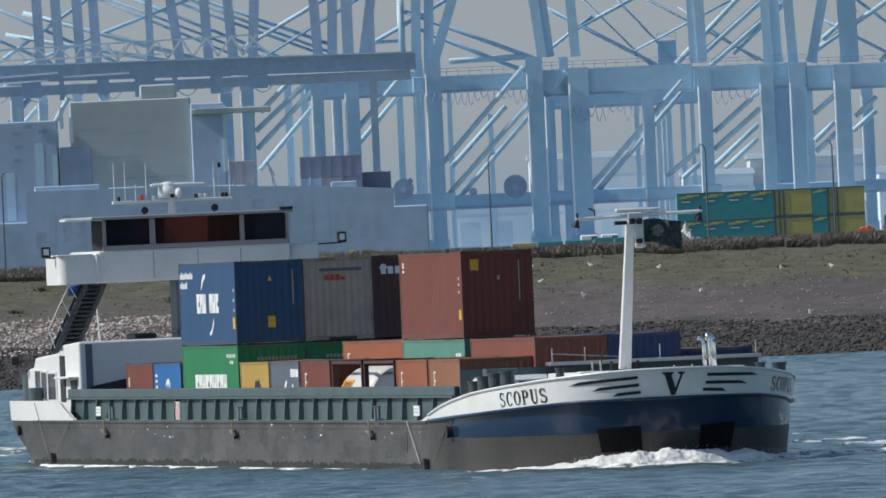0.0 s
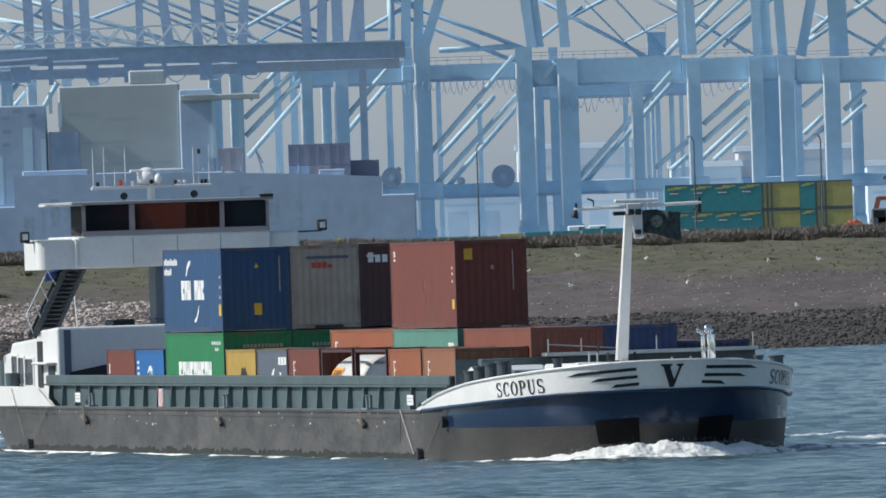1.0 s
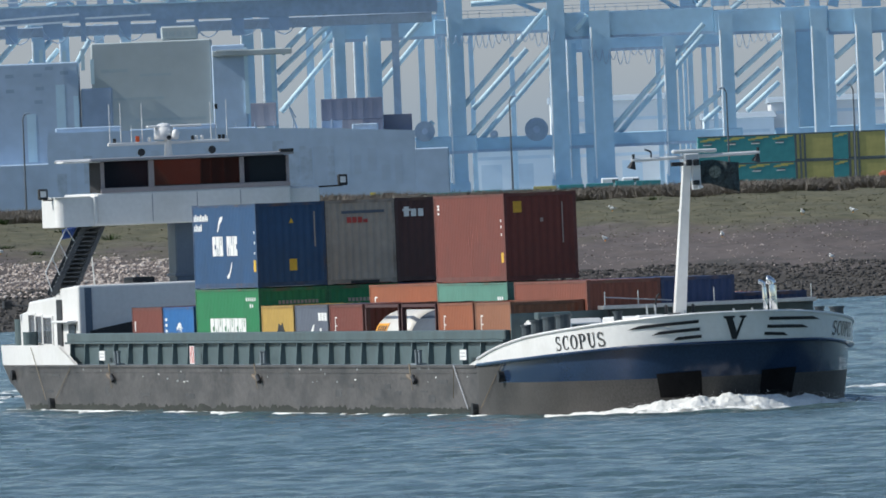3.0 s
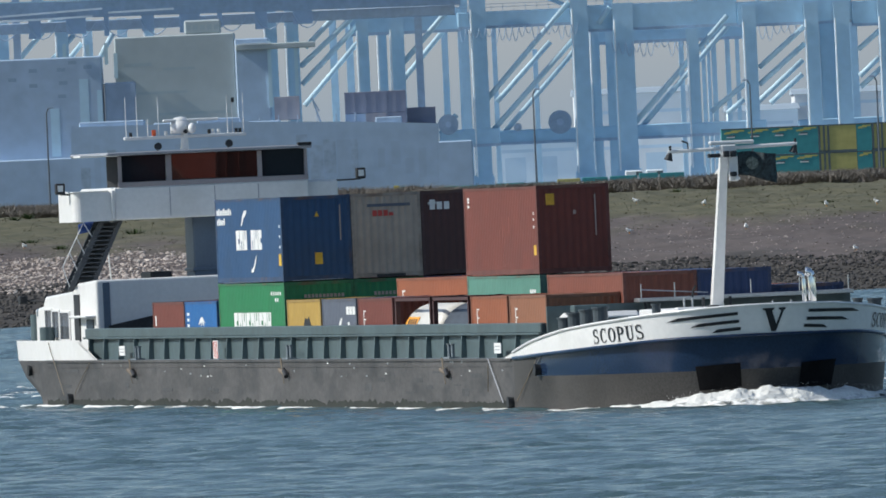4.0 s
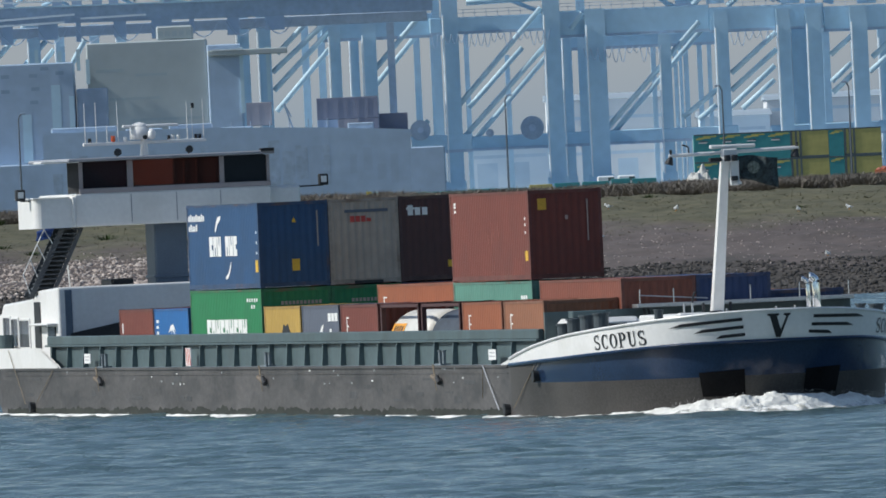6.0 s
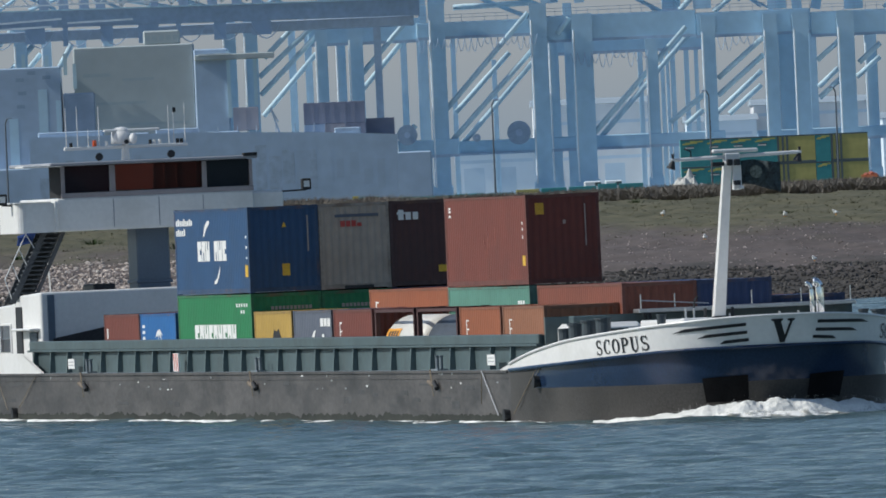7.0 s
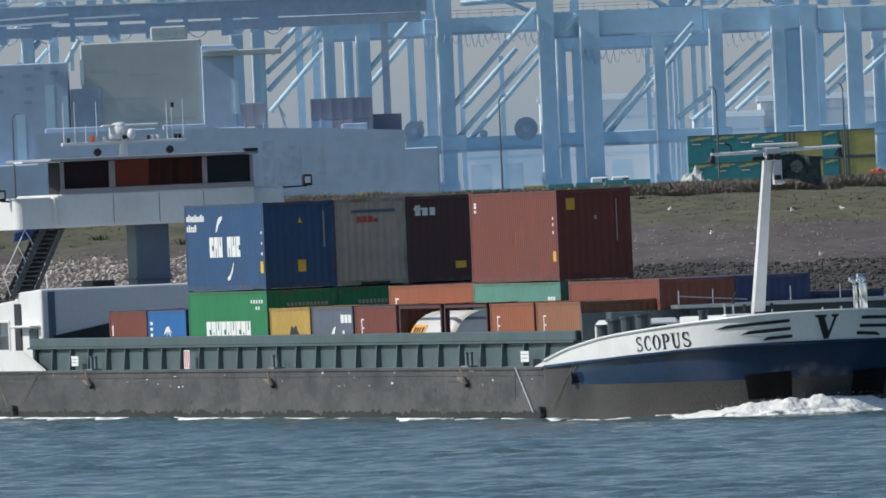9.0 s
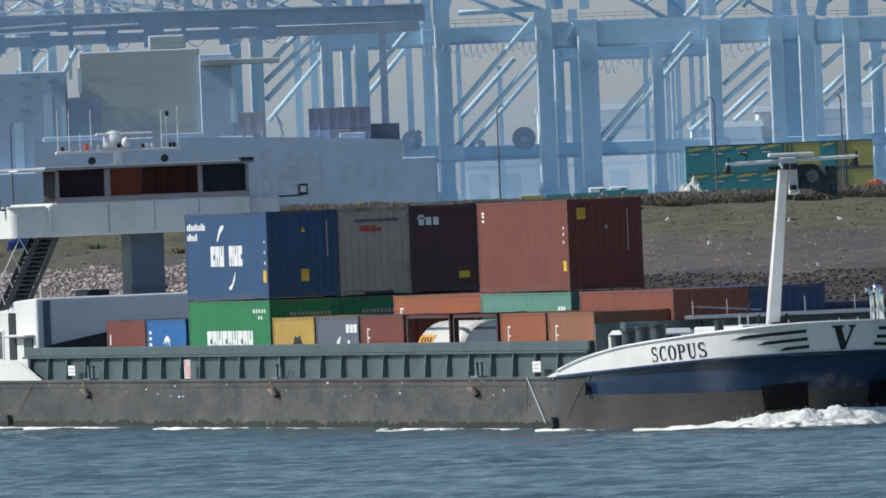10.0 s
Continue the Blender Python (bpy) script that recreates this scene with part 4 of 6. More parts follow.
def container(x0, row, z0, length, height, color, label):
    m = pose(x0 + length / 2, ROWS_Y[row], z0)
    c = thing("shipping_container", label, "container", m, "containers aboard the barge")
    for n, me in shell_meshes(length, height):
        ob = new(n, me)
        ob.parent = c
        ob.material_slots[0].link = "OBJECT"
        ob.material_slots[0].material = worn(color) if n == "frame" else color
    CARGO.append((c, m))
    return c


def logo_blocks(c, n, x0, x1, z0, z1, m, gap=-1):
    """A maker's mark as a row of plain upright blocks with notches."""
    w = (x1 - x0) / n
    for k in range(n):
        if k == gap:
            continue
        a, b, h = x0 + w * k, x0 + w * (k + 0.88), z1 - z0
        c0, c1 = a + 0.34 * w, a + 0.54 * w
        if k % 3 == 0:
            q = [(a, z0), (b, z0), (b, z0 + 0.34 * h), (c1, z0 + 0.34 * h), (c1, z0 + 0.58 * h), (b, z0 + 0.58 * h), (b, z1), (a, z1)]
        elif k % 3 == 1:
            q = [(a, z0), (c0, z0), (c0, z0 + 0.45 * h), (c1, z0 + 0.45 * h), (c1, z0), (b, z0), (b, z1), (a, z1)]
        else:
            q = [(a, z0), (b, z0), (b, z1), (c1, z1), (c1, z0 + 0.55 * h), (c0, z0 + 0.55 * h), (c0, z1), (a, z1)]
        bm = prism(B(), q, -1.2025, -1.196)
        bm.normal_update()
        bmesh.ops.triangulate(bm, faces=bm.faces)
        part("logo_block", bm, m, c)


def side_bar(c, x0, x1, z0, z1, m, name="bar"):
    return part(name, box(B(), x0, x1, -1.2025, -1.196, z0, z1), m, c)


def side_shape(c, pts, m, name="logo_shape"):
    return part(name, prism(B(), pts, -1.2025, -1.196), m, c)


def end_plate(c, length, y0, y1, z0, z1, m, name="placard"):
    x = length / 2
    return part(name, box(B(), x - 0.02, x + 0.006, y0, y1, z0, z1), m, c)


L20, L40, L45 = 6.06, 12.19, 13.72
T1, T2 = 0.98, 1.27  # feet of the twenty-foot and the forty-foot boxes
T3 = T2 + H_HC + 0.02
P_BLUE = paint("blue", (0.021, 0.066, 0.155))
P_NAVY = paint("dark blue", (0.02, 0.04, 0.11))
P_GREEN = paint("green", (0.02, 0.175, 0.065))
P_GREY = paint("grey", (0.37, 0.315, 0.265))
P_MAROON = paint("maroon", (0.072, 0.030, 0.029))
P_RED = paint("red brown", (0.150, 0.039, 0.027))
P_RUST = paint("rust orange", (0.265, 0.083, 0.036))
P_OXIDE = paint("oxide red", (0.170, 0.053, 0.033))
P_TEAL = paint("sea green", (0.092, 0.225, 0.175))
P_OCHRE = paint("ochre yellow", (0.40, 0.26, 0.06))
P_SLATE = paint("slate grey", (0.10, 0.115, 0.15))
P_BRIGHT = paint("bright blue", (0.02, 0.12, 0.33))
P_BROWN = paint("orange brown", (0.25, 0.105, 0.055))
P_TANK = mat("white tank paint", (0.62, 0.6, 0.55), 0.4, spread=0.06, dirt=(0.3, 0.28, 0.24), dirt_amount=0.6)
P_TANKDARK = mat("dark grey tank jacket", (0.055, 0.065, 0.08), 0.5, spread=0.15)


def cargo():
    # aft bay, two high and four across
    green_box = container(-12.21, 0, T2, L40, H_HC, P_GREEN, "green forty-foot container with white lettering in the hold")
    logo_blocks(green_box, 9, -3.4, 3.5, 1.22, 1.88, M_SIGN)
    for x in (3.6, 4.0, 4.4, 4.8, 5.2):
        side_bar(green_box, x, x + 0.2, 2.46, 2.58, M_SIGN)
    for x in (4.3, 4.7):
        side_bar(green_box, x, x + 0.2, 2.24, 2.36, M_SIGN)
    g2 = container(-12.21, 1, T2, L40, H_HC, P_GREEN, "green forty-foot container beside another green one")
    for c in (green_box, g2):
        for k in range(11):
            end_plate(c, L40, -0.52 + 0.13 * k, -0.43 + 0.13 * k, 2.33, 2.45, P_GREY, "bar")
    container(-12.21, 2, T2, L40, H_HC, P_NAVY, "dark blue forty-foot container low in the hold")
    container(-12.21, 3, T2, L40, H_HC, P_RED, "red-brown forty-foot container low in the hold")
    blue_box = container(-12.21, 0, T3, L40, H_HC, P_BLUE, "blue forty-foot container with white lettering, on a green one")
    logo_blocks(blue_box, 7, -2.4, 2.4, 1.12, 1.80, M_SIGN, 3)
    for z, w in ((2.46, 2.7), (2.12, 1.5)):
        for k in range(int(w / 0.3)):
            side_bar(blue_box, -5.85 + 0.31 * k, -5.63 + 0.31 * k, z - 0.12, z + (0.06, 0.12, 0.06)[k % 3], M_SIGN)
    side_shape(blue_box, [(-1.4, 1.95), (-1.2, 1.98), (-0.9, 2.2), (-0.35, 2.38), (-0.3, 2.5), (-0.75, 2.47), (-1.1, 2.3)], M_SIGN)
    side_shape(blue_box, [(0.2, 0.42), (0.7, 0.55), (0.95, 0.75), (1.25, 0.95), (1.15, 0.75), (1.0, 0.6), (0.6, 0.36), (0.25, 0.33)], M_SIGN)
    side_bar(blue_box, 5.35, 5.8, 0.55, 0.95, M_YELLOW, "placard")
    for z in (1.15, 1.5, 1.85):
        side_bar(blue_box, 5.55, 5.72, z, z + 0.09, M_SIGN)
    end_plate(blue_box, L40, -0.08, 0.18, 0.55, 0.95, M_YELLOW)
    tri = prism(B(), [(-0.05, 2.18), (0.11, 2.18), (0.03, 2.36)], 0, 0.01, "x")
    part("placard", tri, M_YELLOW, blue_box, at=pose(L40 / 2 - 0.004, 0, 0))
    end_plate(blue_box, L40, 0.82, 0.86, 1.35, 2.55, P_GREY, "bar")
    grey_box = container(-12.21, 1, T3, L40, H_HC, P_GREY, "light grey corrugated container with red mark")
    for k in range(4):
        end_plate(grey_box, L40, -0.46 + 0.19 * k, -0.31 + 0.19 * k, 2.1, 2.3 if k < 3 else 2.22, M_RED, "logo_shape")
    end_plate(grey_box, L40, -0.65, 0.85, 2.42, 2.52, P_SLATE, "bar")
    end_plate(grey_box, L40, -0.4, 0.6, 0.02, 0.12, M_DARK, "fork_pocket")
    maroon_box = container(-12.21, 2, T3, L40, H_HC, P_MAROON, "maroon container with white lettering")
    for k in range(3):
        end_plate(maroon_box, L40, -0.9 + 0.25 * k, -0.72 + 0.25 * k, 2.24, 2.5 if k else 2.58, M_SIGN, "logo_shape")
    end_plate(maroon_box, L40, -0.95, -0.66, 2.43, 2.5, M_SIGN, "logo_shape")
    end_plate(maroon_box, L40, 0.42, 0.78, 0.45, 0.68, M_YELLOW)
    container(-12.21, 3, T3, L40, H_HC, P_RED, "red-brown container at the outer row")
    # two high at the port side of the aft hold
    container(-27.1, 3, T2, L45, H_HC, P_MAROON, "maroon forty-five-foot container low before the wheelhouse")
    container(-27.1, 3, T3, L45, H_HC, P_RED, "red-brown forty-five-foot container mirrored in the wheelhouse window")
    # two short boxes abaft
    for x, m, lab in ((-25.0, P_RED, "red-brown twenty-foot container beside a blue one"), (-18.75, P_BRIGHT, "bright blue twenty-foot container with white mark")):
        c = container(x, 0, T1, L20, H_STD, m, lab)
        if m is P_BRIGHT:
            side_shape(c, [(-0.6, 1.75), (-0.2, 2.0), (0.2, 2.05), (0.7, 1.8), (0.3, 1.9), (0.55, 1.65), (0.05, 1.88), (-0.1, 1.62), (-0.1, 1.86)], M_SIGN)
            for z in (1.7, 1.9, 2.1):
                side_bar(c, -2.7, -2.3, z, z + 0.1, M_SIGN)
        else:
            side_bar(c, -2.6, -2.4, 1.75, 2.1, M_SIGN)
        container(x, 1, T1, L20, H_STD, P_MAROON, "maroon twenty-foot container in the hold")
    # near row forward of the aft bay
    near = [(0.35, P_OCHRE, "ochre yellow twenty-foot container with dark mark"), (6.68, P_SLATE, "slate grey twenty-foot container with white mark"), (13.02, P_RED, "red-brown twenty-foot container with white lettering bars")]
    for x, m, lab in near:
        c = container(x, 0, T1, L20, H_STD, m, lab)
        if m is P_OCHRE:
            side_shape(c, [(-0.2, 1.65), (0.1, 1.98), (0.5, 1.9), (0.8, 2.0), (1.2, 1.7), (1.2, 1.6), (-0.2, 1.6)], M_DARK)
        elif m is P_SLATE:
            for k in range(3):
                side_bar(c, 1.2 + 0.55 * k, 1.65 + 0.55 * k, 2.05, 2.32, M_SIGN)
            side_shape(c, [(-0.4, 1.62), (0.2, 1.68), (0.45, 1.95), (0.15, 1.9)], M_SIGN)
            side_bar(c, 1.4, 1.7, 1.62, 1.8, M_SIGN)
        else:
            side_bar(c, -2.1, -2.0, 1.62, 2.18, M_SIGN)
            for z in (1.6, 1.85, 2.13):
                side_bar(c, -2.0, -1.72, z, z + 0.045, M_SIGN)
    for x in (19.5, 25.95):
        tank_container(x, x > 20)
    for x, m, lab in ((32.4, P_RUST, "rust orange twenty-foot container with white bars"), (38.75, P_BROWN, "orange-brown twenty-foot container with white bars")):
        c = container(x, 0, T1, L20, H_STD, m, lab)
        side_bar(c, -2.1, -2.0, 1.62, 2.18, M_SIGN)
        for z in (1.6, 1.85, 2.13):
            side_bar(c, -2.0, -1.72, z, z + 0.045, M_SIGN)
    # second row
    oran = container(7.55, 1, T2, L40, H_HC, P_RUST, "rust orange forty-foot container with white bars")
    side_bar(oran, -5.2, -5.05, 2.1, 2.48, M_SIGN)
    for z in (2.05, 2.43):
        side_bar(oran, -5.05, -4.7, z, z + 0.045, M_SIGN)
    teal = container(19.76, 1, T2, L40, H_HC, P_TEAL, "sea green forty-foot container under a red one")
    for k in range(3):
        side_bar(teal, 4.3 + 0.35 * k, 4.55 + 0.35 * k, 2.3, 2.42, M_SIGN)
    red = container(19.72, 1, T3, L40, H_HC, P_RED, "red-brown forty-foot container on a sea green one")
    for z in (2.25, 2.4, 2.5):
        side_bar(red, -5.5, -5.2, z, z + 0.08, M_SIGN)
    side_bar(red, 5.3, 5.72, 0.62, 0.95, M_YELLOW, "placard")
    for z in (1.5, 1.75, 1.95):
        side_bar(red, 5.35, 5.5, z, z + 0.09, M_SIGN)
    for x, z0, z1 in ((0.2, 0.3, 1.9), (0.45, 0.25, 1.6), (1.3, 1.3, 1.9), (-0.3, 1.2, 1.5)):
        side_bar(red, x, x + 0.03, z0, z1, paint("worn pale red", (0.34, 0.15, 0.12)), "scratch")
    end_plate(red, L40, -0.9, -0.62, 2.25, 2.62, M_YELLOW)
    end_plate(red, L40, 0.0, 0.09, 1.92, 2.05, P_GREY)
    end_plate(red, L40, 0.72, 0.76, 1.2, 2.55, P_GREY, "bar")
    container(33.1, 1, T2, L40, H_HC, P_OXIDE, "faded oxide red forty-foot container abaft the foredeck")
    container(33.1, 2, T2, L40, H_HC, P_NAVY, "dark blue forty-foot container abaft the foredeck")
    container(38.9, 3, T1, L20, H_STD, P_NAVY, "dark blue twenty-foot container in the outer row")
    container(32.4, 3, T1, L20, H_STD, P_RUST, "rust orange twenty-foot container in the outer row")


def tank_container(x0, dark):
    """A tank in an open steel frame."""
    m = pose(x0 + L20 / 2, ROWS_Y[0], T1)
    c = thing("tank_container", "dark grey tank in an open steel frame" if dark else "white tank with orange label in an open steel frame", "tank container", m, "containers aboard the barge")
    x, y, H = L20 / 2, 1.21, H_STD
    bm = B()
    for sx in (-1, 1):
        for sy in (-1, 1):
            box(bm, *sorted((sx * x, sx * (x - 0.18))), *sorted((sy * y, sy * (y - 0.15))), 0, H)
        for z in (0.02, H - 0.15):
            box(bm, *sorted((sx * x, sx * (x - 0.16))), -y, y, z, z + 0.14)
    for sy in (-1, 1):
        for z in (0.02, H - 0.12):
            box(bm, -x, x, *sorted((sy * y, sy * (y - 0.1))), z, z + 0.1)
    part("frame", bm, P_MAROON, c, "dark steel frame")
    bm = B()
    rad, n = 1.06, 28
    ring = []
    for s, r in ((-2.85, 0.25), (-2.78, 0.7), (-2.6, 0.98), (-2.4, rad), (2.4, rad), (2.6, 0.98), (2.78, 0.7), (2.85, 0.25)):
        ring.append([bm.verts.new((s, r * math.cos(math.tau * k / n), 1.3 + r * math.sin(math.tau * k / n))) for k in range(n)])
    for a, b in zip(ring, ring[1:]):
        for k in range(n):
            bm.faces.new((a[k], a[(k + 1) % n], b[(k + 1) % n], b[k]))
    bm.faces.new(ring[0]), bm.faces.new(ring[-1])
    tank = part("tank", bm, P_TANKDARK if dark else P_TANK, c, smooth=True)
    if not dark:
        bm = B()
        prof = [(1.075 * math.cos(a), 1.3 + 1.075 * math.sin(a)) for a in [math.pi * (0.80 + 0.16 * k / 6) for k in range(7)]]
        cols = [[bm.verts.new((s, py, pz)) for py, pz in prof] for s in (-2.35, -0.4)]
        for k in range(6):
            bm.faces.new((cols[0][k], cols[1][k], cols[1][k + 1], cols[0][k + 1]))
        part("label_band", bm, M_ORANGE, tank)
        for k in range(4):
            bm = B()
            cols = [[bm.verts.new((s, py * 1.006, 1.3 + (pz - 1.3) * 1.006)) for py, pz in prof[1:4]] for s in (-2.0 + 0.38 * k, -1.78 + 0.38 * k)]
            for j in range(2):
                bm.faces.new((cols[0][j], cols[1][j], cols[1][j + 1], cols[0][j + 1]))
            part("bar", bm, M_DARK, tank)
    CARGO.append((c, m))


cargo()

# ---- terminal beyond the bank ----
# crane paints hold the distance haze in their colour: paler and bluer
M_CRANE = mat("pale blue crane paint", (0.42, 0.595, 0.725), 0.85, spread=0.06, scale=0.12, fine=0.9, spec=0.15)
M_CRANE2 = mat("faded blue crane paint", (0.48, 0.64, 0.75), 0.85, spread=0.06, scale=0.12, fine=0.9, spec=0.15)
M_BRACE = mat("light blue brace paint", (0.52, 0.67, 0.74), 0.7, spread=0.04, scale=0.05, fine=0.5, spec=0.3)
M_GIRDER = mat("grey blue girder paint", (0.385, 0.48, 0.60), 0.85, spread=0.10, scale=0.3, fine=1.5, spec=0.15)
# haze over the ships and stacks is mixed into these base colours
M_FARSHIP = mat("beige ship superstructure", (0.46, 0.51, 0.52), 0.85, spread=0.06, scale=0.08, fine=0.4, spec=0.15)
M_FARBLUE = mat("blue grey steel with haze", (0.41, 0.52, 0.66), 0.85, spread=0.08, scale=0.1, fine=0.6, spec=0.15)
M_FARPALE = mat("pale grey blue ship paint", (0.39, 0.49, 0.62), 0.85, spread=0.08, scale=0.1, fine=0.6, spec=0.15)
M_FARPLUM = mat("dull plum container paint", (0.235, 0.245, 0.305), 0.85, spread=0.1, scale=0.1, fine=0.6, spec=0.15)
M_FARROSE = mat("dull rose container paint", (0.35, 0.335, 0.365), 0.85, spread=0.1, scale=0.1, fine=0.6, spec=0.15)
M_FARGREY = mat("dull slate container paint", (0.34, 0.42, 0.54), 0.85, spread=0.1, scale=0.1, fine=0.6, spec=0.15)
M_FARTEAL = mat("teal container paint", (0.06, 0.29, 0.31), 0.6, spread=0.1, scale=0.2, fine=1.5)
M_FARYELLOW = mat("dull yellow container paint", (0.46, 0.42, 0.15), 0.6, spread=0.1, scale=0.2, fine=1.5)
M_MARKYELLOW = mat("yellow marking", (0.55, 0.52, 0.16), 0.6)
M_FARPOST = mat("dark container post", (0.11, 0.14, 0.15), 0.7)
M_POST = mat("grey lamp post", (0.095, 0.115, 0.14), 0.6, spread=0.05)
# window tones drawn close to the walls, haze put into the colour
M_FARPANE = mat("cabin window with haze", (0.39, 0.46, 0.49), 0.6, spread=0.05)
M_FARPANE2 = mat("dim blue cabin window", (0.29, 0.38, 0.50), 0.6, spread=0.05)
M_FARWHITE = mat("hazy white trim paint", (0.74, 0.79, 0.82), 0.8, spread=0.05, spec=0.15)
# quay, sheds and reels also carry haze as part of the base colour
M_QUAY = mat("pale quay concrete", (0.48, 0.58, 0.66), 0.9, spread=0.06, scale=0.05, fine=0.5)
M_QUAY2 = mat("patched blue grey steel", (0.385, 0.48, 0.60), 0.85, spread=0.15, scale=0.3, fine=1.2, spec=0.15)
M_SHEDROOF = mat("shed roof sheet with haze", (0.34, 0.41, 0.47), 0.9, spread=0.08, scale=0.1, fine=0.6, spec=0.1)
M_STORE = mat("store wall paled by haze", (0.62, 0.69, 0.74), 0.9, spread=0.05, scale=0.03, fine=0.3, spec=0.15)
M_STOREROSE = mat("brick store wall with haze", (0.64, 0.655, 0.665), 0.9, spread=0.06, scale=0.06, fine=0.3, spec=0.15)
M_REEL = mat("cable reel steel with haze", (0.30, 0.38, 0.48), 0.8, spread=0.1, spec=0.15)
QUAY_Z, CRANE_V = 6.5, 2600


def quay_crane(u, legs, towers=(), beams=(), braces=(), stays=(), reels=(), hoses=None):
    """A ship-to-shore crane seen along the quay: legs (u, width, top, depth), towers and
    stays by their two ends (u, z), beams (u0, u1, z0, z1, depth), braces by their ends and depth."""
    c = thing("quay_crane", "tall blue ship-to-shore gantry crane on the quay, haze put into its paint", "crane", pose(u, CRANE_V, QUAY_Z), "quay cranes")
    rng = random.Random(int(u * 10) + 700)

    def at(a, z, dv=0.0):
        return (a - u, dv, z - QUAY_Z)

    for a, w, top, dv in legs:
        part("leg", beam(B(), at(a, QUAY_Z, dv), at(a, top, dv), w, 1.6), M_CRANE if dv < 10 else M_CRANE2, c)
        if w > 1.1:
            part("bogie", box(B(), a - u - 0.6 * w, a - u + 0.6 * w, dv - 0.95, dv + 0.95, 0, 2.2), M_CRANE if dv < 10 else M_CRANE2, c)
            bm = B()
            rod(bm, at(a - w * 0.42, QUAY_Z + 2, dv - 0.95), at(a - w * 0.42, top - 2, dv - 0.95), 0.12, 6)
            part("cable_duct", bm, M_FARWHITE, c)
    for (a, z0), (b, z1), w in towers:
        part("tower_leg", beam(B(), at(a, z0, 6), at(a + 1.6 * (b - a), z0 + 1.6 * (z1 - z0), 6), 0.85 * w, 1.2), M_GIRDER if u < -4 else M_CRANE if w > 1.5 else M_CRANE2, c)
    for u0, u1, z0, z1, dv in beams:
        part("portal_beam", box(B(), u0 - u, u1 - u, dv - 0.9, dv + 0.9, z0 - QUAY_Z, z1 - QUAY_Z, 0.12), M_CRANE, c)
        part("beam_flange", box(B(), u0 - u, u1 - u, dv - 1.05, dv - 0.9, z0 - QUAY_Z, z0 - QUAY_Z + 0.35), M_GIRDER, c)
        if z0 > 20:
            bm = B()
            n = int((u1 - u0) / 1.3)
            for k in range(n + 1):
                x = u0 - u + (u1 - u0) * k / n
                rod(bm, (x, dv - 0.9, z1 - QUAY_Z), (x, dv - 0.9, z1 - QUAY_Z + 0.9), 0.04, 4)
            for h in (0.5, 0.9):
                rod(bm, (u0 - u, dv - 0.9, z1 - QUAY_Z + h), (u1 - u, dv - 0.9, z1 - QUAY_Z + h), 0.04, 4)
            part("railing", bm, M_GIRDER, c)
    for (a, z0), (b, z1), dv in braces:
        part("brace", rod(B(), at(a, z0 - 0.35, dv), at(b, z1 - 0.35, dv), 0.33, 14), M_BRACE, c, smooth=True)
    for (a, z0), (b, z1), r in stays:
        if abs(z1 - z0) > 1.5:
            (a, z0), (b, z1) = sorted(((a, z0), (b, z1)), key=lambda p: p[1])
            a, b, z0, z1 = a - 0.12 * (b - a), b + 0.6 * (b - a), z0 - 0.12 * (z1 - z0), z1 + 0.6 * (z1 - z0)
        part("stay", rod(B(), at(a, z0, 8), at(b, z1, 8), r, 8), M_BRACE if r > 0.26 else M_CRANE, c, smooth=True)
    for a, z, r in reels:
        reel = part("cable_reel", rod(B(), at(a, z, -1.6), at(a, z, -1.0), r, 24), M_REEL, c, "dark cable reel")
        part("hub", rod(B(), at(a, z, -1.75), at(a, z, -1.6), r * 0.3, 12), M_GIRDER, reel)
    if hoses:
        u0, u1, z = hoses
        bm = B()
        n = int((u1 - u0) / 0.8)
        for k in range(n):
            a, b, drop = u0 + (u1 - u0) * k / n, u0 + (u1 - u0) * (k + 1) / n, rng.uniform(0.8, 2.0)
            tube(bm, [at(a + (b - a) * f, z - drop * (1 - (2 * f - 1) ** 2), -1.1) for f in (0, 0.2, 0.4, 0.6, 0.8, 1)], 0.05, 4)
        tagged(part("festoon_cable", bm, M_GIRDER, c), kind="stuff")
    return c


